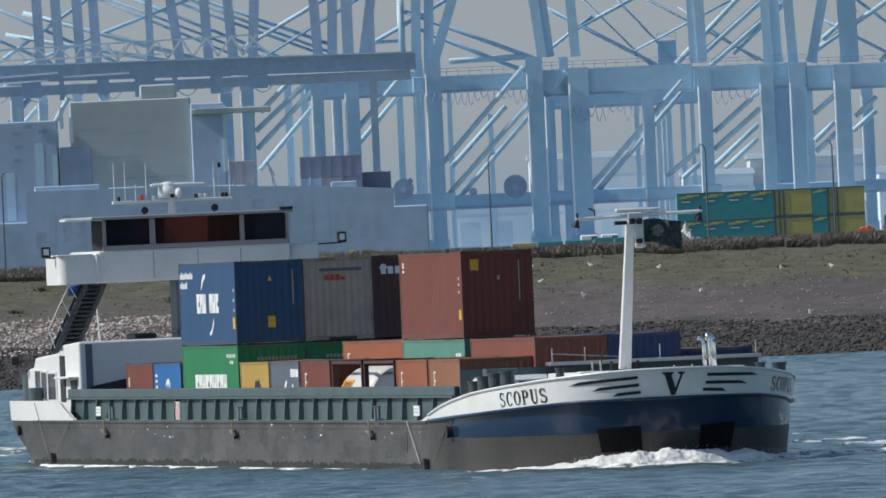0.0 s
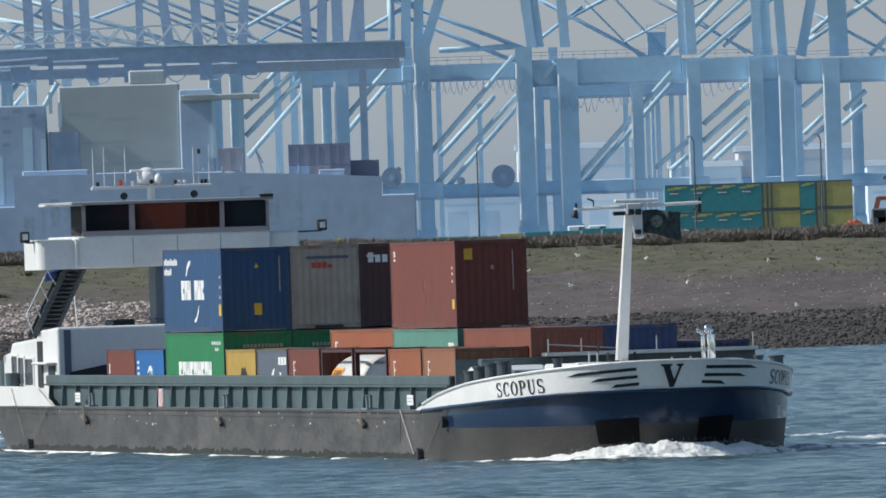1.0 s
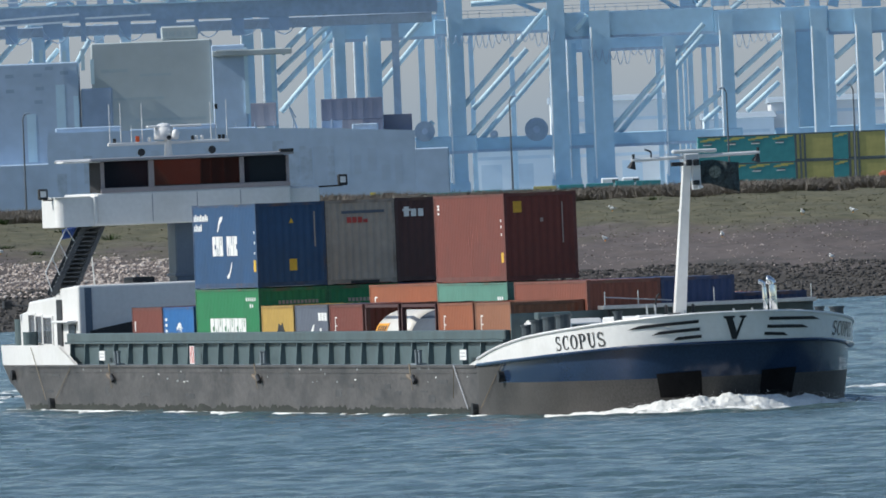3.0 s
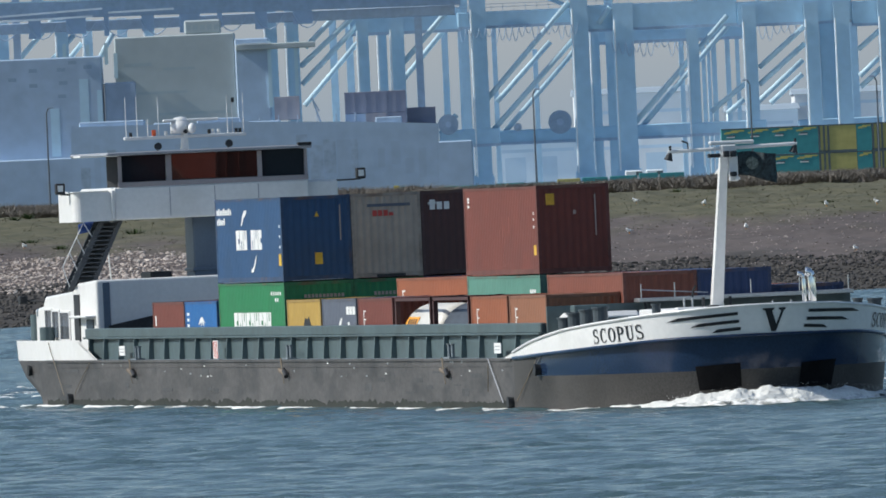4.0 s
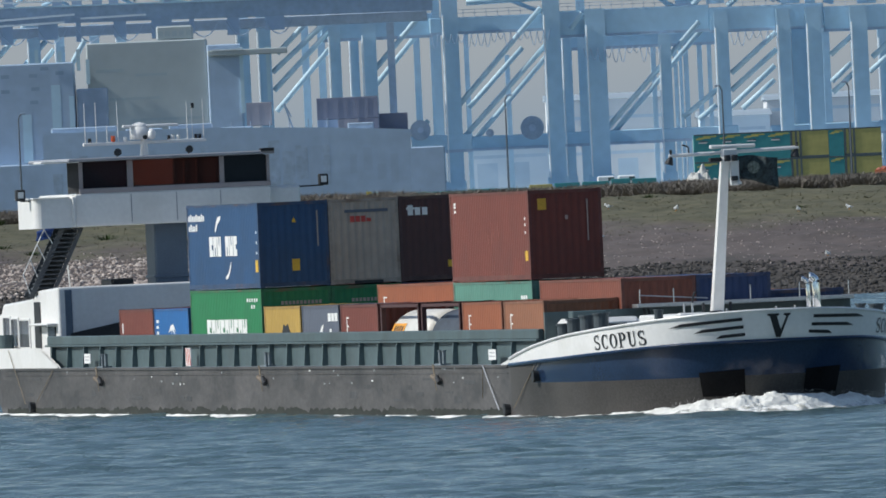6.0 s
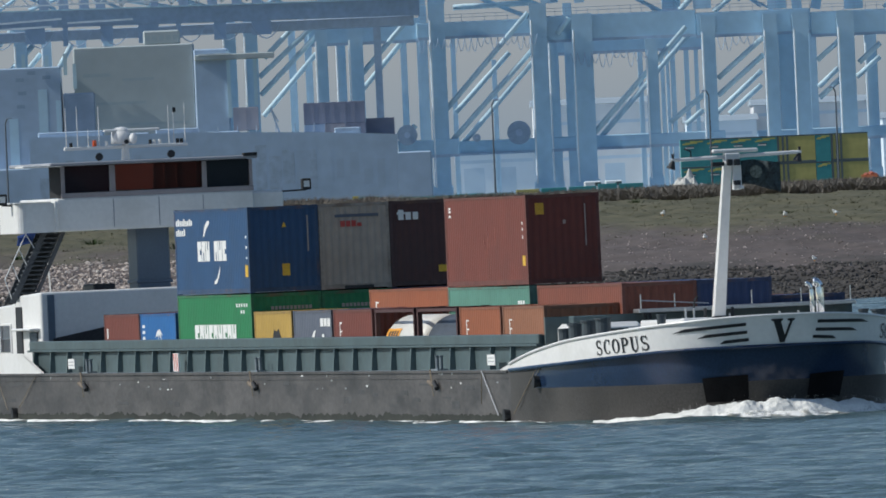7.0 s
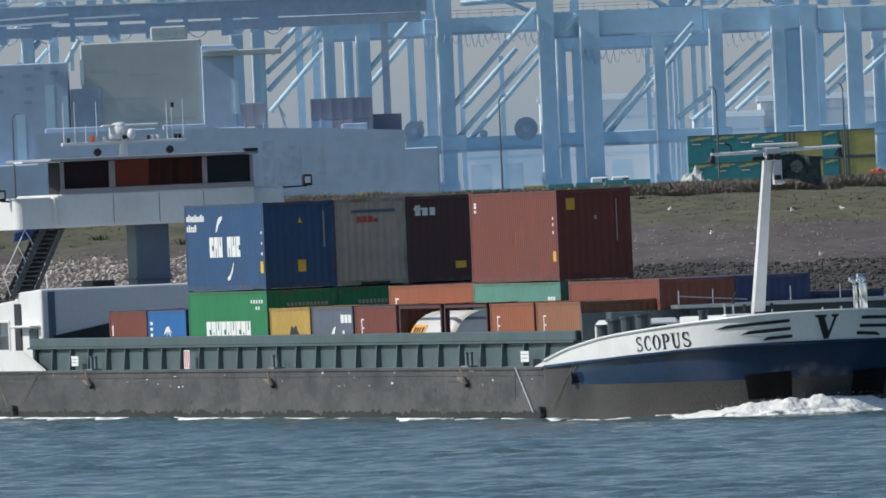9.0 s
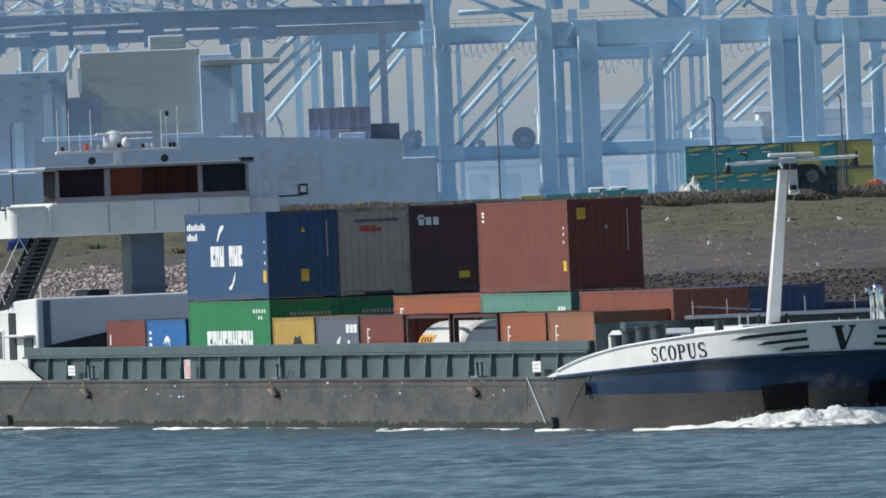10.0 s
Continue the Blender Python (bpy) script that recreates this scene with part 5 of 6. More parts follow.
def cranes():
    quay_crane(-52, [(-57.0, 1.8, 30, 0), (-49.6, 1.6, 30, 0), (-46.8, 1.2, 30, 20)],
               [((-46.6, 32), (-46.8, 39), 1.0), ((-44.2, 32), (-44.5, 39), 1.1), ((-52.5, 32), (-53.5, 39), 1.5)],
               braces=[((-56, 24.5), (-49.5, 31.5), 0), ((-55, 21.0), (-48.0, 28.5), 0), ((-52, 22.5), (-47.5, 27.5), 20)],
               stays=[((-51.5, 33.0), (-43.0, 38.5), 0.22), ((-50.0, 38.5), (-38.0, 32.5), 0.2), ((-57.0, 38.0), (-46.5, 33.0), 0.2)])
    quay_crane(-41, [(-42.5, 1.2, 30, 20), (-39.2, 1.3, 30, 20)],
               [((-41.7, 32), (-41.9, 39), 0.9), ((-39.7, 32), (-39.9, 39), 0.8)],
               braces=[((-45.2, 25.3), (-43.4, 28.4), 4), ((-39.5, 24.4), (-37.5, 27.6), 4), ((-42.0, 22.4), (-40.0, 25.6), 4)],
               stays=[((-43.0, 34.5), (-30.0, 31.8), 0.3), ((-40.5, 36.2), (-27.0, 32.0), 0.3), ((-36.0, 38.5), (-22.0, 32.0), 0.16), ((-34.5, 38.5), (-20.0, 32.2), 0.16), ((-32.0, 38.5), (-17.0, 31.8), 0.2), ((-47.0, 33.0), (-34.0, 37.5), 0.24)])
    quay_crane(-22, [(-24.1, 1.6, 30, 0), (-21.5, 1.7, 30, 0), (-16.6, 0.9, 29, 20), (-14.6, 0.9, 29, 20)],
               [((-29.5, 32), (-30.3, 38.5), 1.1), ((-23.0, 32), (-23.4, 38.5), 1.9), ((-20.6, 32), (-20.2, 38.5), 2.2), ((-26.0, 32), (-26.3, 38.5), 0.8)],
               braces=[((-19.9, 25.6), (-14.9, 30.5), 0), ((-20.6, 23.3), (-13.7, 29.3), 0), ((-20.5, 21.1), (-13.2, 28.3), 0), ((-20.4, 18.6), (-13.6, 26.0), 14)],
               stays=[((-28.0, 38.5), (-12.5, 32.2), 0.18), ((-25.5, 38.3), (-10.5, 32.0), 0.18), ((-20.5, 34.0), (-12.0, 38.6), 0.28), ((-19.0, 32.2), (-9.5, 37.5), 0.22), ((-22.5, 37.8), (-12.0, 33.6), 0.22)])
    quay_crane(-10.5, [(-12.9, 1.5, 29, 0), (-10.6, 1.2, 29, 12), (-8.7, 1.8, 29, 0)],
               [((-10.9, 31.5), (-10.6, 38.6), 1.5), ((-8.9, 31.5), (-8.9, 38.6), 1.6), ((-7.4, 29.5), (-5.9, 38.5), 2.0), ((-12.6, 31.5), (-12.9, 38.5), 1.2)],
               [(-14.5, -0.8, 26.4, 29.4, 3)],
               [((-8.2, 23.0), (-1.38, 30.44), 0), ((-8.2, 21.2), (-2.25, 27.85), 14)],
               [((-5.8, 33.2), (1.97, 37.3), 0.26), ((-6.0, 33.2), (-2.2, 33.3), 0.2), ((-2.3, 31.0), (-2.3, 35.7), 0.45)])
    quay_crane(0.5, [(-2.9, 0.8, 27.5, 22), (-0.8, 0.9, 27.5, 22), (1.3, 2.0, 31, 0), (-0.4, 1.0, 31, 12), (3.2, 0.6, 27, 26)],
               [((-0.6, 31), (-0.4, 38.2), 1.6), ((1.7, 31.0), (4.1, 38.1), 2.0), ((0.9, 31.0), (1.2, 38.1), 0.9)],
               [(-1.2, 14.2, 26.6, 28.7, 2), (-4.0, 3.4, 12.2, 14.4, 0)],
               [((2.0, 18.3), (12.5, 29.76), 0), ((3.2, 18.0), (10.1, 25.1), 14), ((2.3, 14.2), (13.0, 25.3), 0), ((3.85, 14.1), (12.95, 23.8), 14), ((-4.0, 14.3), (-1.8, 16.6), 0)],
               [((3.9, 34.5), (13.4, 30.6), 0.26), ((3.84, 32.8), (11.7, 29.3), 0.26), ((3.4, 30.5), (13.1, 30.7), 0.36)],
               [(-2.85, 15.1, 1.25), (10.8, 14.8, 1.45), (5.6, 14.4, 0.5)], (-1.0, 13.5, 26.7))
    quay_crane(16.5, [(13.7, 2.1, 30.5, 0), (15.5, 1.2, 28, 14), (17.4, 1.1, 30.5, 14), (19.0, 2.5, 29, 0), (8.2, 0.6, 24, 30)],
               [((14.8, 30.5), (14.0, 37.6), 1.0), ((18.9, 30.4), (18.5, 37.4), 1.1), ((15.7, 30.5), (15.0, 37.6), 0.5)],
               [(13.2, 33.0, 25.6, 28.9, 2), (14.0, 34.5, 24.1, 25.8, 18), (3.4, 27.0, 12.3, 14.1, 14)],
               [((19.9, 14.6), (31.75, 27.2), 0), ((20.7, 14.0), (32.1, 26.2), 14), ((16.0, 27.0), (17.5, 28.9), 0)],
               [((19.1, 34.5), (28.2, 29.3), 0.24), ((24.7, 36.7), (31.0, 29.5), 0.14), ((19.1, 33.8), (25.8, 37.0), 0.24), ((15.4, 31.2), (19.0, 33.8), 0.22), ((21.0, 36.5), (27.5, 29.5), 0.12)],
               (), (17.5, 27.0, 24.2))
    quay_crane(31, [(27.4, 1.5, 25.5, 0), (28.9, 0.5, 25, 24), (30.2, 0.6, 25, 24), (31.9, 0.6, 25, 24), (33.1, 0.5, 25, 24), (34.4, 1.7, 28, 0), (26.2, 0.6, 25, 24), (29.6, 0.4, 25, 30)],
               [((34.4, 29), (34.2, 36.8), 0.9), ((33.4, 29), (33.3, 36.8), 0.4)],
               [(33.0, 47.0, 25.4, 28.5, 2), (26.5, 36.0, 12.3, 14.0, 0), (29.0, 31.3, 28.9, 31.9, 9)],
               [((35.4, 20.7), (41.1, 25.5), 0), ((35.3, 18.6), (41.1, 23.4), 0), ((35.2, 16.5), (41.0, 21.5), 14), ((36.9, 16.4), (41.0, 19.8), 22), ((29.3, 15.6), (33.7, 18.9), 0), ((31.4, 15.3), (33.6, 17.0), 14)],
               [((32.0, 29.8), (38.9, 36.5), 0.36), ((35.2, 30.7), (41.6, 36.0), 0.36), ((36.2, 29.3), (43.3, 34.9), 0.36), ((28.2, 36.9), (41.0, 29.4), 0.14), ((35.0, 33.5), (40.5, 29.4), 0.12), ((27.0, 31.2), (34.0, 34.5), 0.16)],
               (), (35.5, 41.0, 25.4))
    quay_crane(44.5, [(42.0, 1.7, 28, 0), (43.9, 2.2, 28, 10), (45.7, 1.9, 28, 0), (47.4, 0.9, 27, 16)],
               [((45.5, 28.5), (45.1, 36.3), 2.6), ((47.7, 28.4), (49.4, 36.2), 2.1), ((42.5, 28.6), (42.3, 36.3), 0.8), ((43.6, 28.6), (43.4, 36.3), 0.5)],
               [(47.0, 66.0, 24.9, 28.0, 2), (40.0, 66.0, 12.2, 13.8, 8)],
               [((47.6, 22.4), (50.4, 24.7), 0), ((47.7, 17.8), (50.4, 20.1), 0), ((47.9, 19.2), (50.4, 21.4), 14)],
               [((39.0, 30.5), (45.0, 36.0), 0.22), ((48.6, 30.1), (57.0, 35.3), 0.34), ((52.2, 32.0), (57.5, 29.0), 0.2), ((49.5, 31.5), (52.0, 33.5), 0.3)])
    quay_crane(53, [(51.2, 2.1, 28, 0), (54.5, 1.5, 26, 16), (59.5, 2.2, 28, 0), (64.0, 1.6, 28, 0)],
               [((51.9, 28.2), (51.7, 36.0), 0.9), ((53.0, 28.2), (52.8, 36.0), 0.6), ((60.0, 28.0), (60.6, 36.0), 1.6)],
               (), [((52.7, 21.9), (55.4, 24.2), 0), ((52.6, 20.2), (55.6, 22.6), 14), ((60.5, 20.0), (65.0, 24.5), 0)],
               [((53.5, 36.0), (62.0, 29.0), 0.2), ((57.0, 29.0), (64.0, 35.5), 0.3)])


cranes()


def crane_boom():
    """A lowered boom reaching along the quay, with a lattice walkway on its flank."""
    c = thing("crane_boom", "long crane boom with a pale lattice walkway, haze put into its grey-blue", "crane boom", pose(-30, 2590, QUAY_Z))
    o = 30.0

    def at(u, z, dv=0.0):
        return (u + o, dv, z - QUAY_Z)

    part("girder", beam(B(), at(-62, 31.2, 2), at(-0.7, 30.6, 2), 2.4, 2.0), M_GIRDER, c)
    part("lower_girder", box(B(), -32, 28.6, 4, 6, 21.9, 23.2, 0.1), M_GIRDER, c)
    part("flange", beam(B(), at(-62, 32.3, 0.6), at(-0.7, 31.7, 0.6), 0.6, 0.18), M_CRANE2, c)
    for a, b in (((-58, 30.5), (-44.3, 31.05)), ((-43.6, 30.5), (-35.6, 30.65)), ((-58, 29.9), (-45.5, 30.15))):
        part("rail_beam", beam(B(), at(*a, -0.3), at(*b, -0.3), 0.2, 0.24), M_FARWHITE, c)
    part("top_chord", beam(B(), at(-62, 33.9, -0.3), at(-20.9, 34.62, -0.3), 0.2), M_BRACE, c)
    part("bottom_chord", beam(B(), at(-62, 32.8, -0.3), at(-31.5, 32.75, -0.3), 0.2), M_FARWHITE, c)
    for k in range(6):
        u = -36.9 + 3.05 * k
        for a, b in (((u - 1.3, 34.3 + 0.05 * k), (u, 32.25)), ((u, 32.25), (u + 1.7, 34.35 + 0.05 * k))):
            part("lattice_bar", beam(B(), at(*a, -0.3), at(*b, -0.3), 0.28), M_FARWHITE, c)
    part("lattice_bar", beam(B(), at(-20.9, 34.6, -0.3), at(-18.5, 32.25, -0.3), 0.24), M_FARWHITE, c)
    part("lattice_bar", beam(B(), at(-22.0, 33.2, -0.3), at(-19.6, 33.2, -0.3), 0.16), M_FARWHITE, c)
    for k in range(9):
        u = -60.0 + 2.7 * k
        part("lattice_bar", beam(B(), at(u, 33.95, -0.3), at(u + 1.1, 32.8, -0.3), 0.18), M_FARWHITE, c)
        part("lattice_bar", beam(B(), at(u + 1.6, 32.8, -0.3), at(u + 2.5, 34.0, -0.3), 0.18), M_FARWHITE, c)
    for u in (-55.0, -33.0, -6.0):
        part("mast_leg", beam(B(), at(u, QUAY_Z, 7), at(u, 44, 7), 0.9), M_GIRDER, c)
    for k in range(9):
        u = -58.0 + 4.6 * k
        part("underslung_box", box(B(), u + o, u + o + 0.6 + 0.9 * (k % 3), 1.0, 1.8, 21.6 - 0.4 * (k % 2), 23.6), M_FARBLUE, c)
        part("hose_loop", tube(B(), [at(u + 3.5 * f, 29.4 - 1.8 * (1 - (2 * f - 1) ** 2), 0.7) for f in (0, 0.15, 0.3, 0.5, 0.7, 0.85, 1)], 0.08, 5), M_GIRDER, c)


crane_boom()


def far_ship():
    c = thing("container_ship", "moored container ship with beige superstructure, haze put into its colours", "ship", pose(-36, 2560, QUAY_Z))
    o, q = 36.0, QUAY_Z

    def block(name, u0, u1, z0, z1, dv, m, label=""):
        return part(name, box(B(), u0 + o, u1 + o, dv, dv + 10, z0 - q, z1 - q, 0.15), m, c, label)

    block("hull", -90, 0, q - 1.0, 13.0, -3, M_FARBLUE, "hull in haze-tinted blue-grey")
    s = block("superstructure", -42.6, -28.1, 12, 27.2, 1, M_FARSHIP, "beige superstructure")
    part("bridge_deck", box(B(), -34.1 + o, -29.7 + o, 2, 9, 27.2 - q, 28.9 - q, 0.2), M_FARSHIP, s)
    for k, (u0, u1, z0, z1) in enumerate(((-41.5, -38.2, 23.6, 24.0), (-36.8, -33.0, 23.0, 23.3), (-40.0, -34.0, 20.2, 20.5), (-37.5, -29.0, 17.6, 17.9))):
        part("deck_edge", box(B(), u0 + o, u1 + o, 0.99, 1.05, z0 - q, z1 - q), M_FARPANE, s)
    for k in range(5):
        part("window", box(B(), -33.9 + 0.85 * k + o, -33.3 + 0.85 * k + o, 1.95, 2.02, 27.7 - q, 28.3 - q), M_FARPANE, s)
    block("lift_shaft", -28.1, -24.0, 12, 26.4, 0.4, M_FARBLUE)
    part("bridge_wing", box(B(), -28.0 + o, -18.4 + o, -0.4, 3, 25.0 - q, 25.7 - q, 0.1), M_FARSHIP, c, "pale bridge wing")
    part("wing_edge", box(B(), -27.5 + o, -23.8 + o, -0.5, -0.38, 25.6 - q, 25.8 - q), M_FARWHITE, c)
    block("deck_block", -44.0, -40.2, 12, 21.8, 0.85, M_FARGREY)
    a = block("accommodation", -80.0, -44.2, 12, 25.1, 0.6, M_FARPALE, "haze-tinted blue-grey accommodation block with pale uprights")
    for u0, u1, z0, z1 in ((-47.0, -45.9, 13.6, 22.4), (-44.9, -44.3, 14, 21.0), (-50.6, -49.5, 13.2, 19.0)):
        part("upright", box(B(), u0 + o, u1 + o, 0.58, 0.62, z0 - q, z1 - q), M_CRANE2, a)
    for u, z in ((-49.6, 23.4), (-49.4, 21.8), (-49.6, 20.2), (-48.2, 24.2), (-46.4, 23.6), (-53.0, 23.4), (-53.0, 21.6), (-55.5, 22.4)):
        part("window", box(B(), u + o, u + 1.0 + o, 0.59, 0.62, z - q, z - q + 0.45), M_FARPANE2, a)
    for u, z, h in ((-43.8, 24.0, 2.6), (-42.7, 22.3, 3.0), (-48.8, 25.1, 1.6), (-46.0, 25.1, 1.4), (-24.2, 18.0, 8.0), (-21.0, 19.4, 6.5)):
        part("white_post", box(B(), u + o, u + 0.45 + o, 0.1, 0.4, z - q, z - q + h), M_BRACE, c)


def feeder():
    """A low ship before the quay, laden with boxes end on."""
    c = thing("feeder_ship", "low ship lying before the quay, haze put into its blue-grey", "ship", pose(-16, 2440, 6.4))
    part("hull", prism(B(), [(-30, -1.0), (11.9, -1.0), (12.2, 8.4), (3.0, 9.0), (-11.0, 9.6), (-30, 9.8)], 0, 12), M_FARBLUE, c, "hull in haze-tinted blue-grey")
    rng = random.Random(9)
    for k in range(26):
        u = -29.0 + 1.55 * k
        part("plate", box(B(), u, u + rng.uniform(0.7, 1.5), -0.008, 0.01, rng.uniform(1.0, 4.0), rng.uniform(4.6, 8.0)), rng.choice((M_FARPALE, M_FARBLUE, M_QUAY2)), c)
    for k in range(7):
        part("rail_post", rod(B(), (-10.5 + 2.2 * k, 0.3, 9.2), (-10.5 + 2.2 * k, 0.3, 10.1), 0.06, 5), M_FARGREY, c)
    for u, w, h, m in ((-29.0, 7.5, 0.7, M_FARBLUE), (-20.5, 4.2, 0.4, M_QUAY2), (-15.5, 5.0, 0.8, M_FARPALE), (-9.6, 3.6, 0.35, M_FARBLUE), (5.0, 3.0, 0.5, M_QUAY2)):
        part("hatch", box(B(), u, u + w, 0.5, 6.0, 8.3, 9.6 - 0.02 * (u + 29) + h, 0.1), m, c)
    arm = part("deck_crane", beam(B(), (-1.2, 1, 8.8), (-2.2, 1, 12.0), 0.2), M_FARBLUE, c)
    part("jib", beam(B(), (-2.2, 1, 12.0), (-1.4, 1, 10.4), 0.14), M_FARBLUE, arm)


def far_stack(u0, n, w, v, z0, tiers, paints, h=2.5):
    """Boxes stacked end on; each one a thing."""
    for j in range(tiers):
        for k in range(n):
            c = thing("stacked_container", "container in a distant stack, haze put into its paint", "container", pose(u0 + w * (k + 0.5), v, z0 + h * j), "distant container stacks")
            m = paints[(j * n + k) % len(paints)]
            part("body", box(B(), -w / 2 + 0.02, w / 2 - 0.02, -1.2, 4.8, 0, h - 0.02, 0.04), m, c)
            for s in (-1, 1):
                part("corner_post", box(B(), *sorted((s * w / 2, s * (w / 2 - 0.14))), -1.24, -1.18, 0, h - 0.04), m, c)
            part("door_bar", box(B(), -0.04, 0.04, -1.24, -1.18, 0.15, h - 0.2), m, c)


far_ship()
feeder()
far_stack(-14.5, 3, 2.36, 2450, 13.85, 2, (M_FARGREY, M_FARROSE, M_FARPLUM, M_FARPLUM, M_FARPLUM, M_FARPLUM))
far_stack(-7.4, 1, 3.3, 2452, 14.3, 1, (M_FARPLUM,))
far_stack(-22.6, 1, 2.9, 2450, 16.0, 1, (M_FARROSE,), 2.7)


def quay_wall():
    tagged(part("quay", box(B(), -400, 400, 2580, 3000, 5.8, 6.5), M_QUAY), "concrete quay of the terminal, paled by haze in its colour", "quay", kind="structure")
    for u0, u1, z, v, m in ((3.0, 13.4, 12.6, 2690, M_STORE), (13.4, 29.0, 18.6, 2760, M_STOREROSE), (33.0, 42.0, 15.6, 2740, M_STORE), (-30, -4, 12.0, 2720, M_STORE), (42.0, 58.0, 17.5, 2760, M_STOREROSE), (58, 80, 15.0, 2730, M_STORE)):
        b = thing("shed", "long warehouse beyond the quay cranes, paled by haze in its colour", "shed", pose((u0 + u1) / 2, v, 6.4), "distant sheds")
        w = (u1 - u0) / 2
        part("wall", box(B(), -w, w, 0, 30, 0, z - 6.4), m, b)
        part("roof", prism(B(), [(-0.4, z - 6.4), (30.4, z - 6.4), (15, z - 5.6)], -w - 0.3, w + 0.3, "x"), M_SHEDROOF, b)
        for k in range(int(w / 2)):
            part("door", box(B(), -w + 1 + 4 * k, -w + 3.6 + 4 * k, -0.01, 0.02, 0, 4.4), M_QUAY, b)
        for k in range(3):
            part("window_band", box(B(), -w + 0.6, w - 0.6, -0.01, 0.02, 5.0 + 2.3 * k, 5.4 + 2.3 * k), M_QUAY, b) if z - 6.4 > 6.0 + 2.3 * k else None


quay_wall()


def teal_box(u, v, z, name_color, width=2.53, length=6.0):
    m = M_FARTEAL if name_color == "teal" else M_FARYELLOW
    lab = "teal container with yellow markings on the terminal" if name_color == "teal" else "dull yellow container with dark posts on the terminal"
    c = thing("terminal_container", lab, "container", pose(u + width / 2, v, z), "teal and yellow containers")
    part("body", box(B(), -width / 2, width / 2 - 0.004, 0, length, 0.02, 2.9), m, c)
    part("top_rail", box(B(), -width / 2, width / 2, -0.04, 0.01, 2.78, 2.91), M_FARPOST, c)
    if name_color == "teal":
        k = width / 2.5
        for z0, x0, x1 in ((2.58, -0.25, 1.1), (2.44, -0.75, 0.5), (2.34, -1.0, -0.3)):
            part("marking", box(B(), x0 * k, x1 * k, -0.03, 0.01, z0, z0 + 0.14), M_MARKYELLOW, c)
        if width > 2:
            part("plate", box(B(), -0.75, 0.15, -0.03, 0.01, 1.95, 2.06), M_SIGN, c)
            part("plate", box(B(), -0.6, 0.2, -0.03, 0.01, 2.07, 2.2), M_FARPOST, c)
    else:
        for x in (-width / 2, -width / 2 + 0.5, -width / 2 + 0.95):
            part("post", box(B(), x, x + 0.22, -0.05, 0.01, 0.1, 2.78), M_FARPOST, c)
        part("rail", box(B(), -width / 2, width / 2, -0.05, 0.01, 0.0, 0.22), M_FARPOST, c)


for tier in range(2):
    for k in range(4):
        teal_box(26.1 + 2.53 * k, 2230, 6.38 + 2.9 * tier, "teal")
    teal_box(36.22, 2230, 6.38 + 2.9 * tier, "yellow", 4.0)
    teal_box(40.24, 2230, 6.38 + 2.9 * tier, "teal", 1.6)
    teal_box(41.86, 2230, 6.38 + 2.9 * tier, "yellow", 3.9)


def low_wagons():
    rng = random.Random(8)
    u = -7.0
    while u < 19:
        w = rng.uniform(1.6, 3.4)
        c = thing("flat_container", "low teal and yellow box beyond the bank", "container", pose(u + w / 2, 2000, 6.6), "low boxes beyond the bank")
        part("body", box(B(), -w / 2 + 0.05, w / 2 - 0.05, 0, 2.4, 0, rng.uniform(0.7, 1.0) + 0.02 * max(0, u), 0.04), rng.choice([M_FARTEAL, M_FARTEAL, M_FARYELLOW, M_FARTEAL, M_FARPOST]), c)
        part("top_rail", box(B(), -w / 2, w / 2, -0.03, 0.05, 0.55, 0.65), rng.choice([M_MARKYELLOW, M_DARK, M_FARTEAL]), c)
        u += w + rng.uniform(0.0, 0.12)


low_wagons()


def street_lamp(u, v, top, arm):
    c = thing("lamp_post", "tall slim grey lamp post with a bent arm", "lamp post", pose(u, v, 6.5), "lamp posts on the terminal")
    h = top - 6.5
    part("pole", rod(B(), (0, 0, 0), (0, 0, h - 0.5), 0.11, 8, 0.07), M_POST, c)
    part("arm", rod(B(), (0, 0, h - 0.5), (arm * 0.25, 0, h), 0.07, 8), M_POST, c)
    part("lamp_head", box(B(), *sorted((arm * 0.2, arm * 0.75)), -0.15, 0.15, h - 0.08, h + 0.1, 0.04), M_FARGREY, c)


for u, top, arm in ((6.45, 17.1, 1), (28.9, 17.1, -1), (42.0, 16.9, -1), (-43.9, 17.4, 1)):
    street_lamp(u, 2200, top, arm)


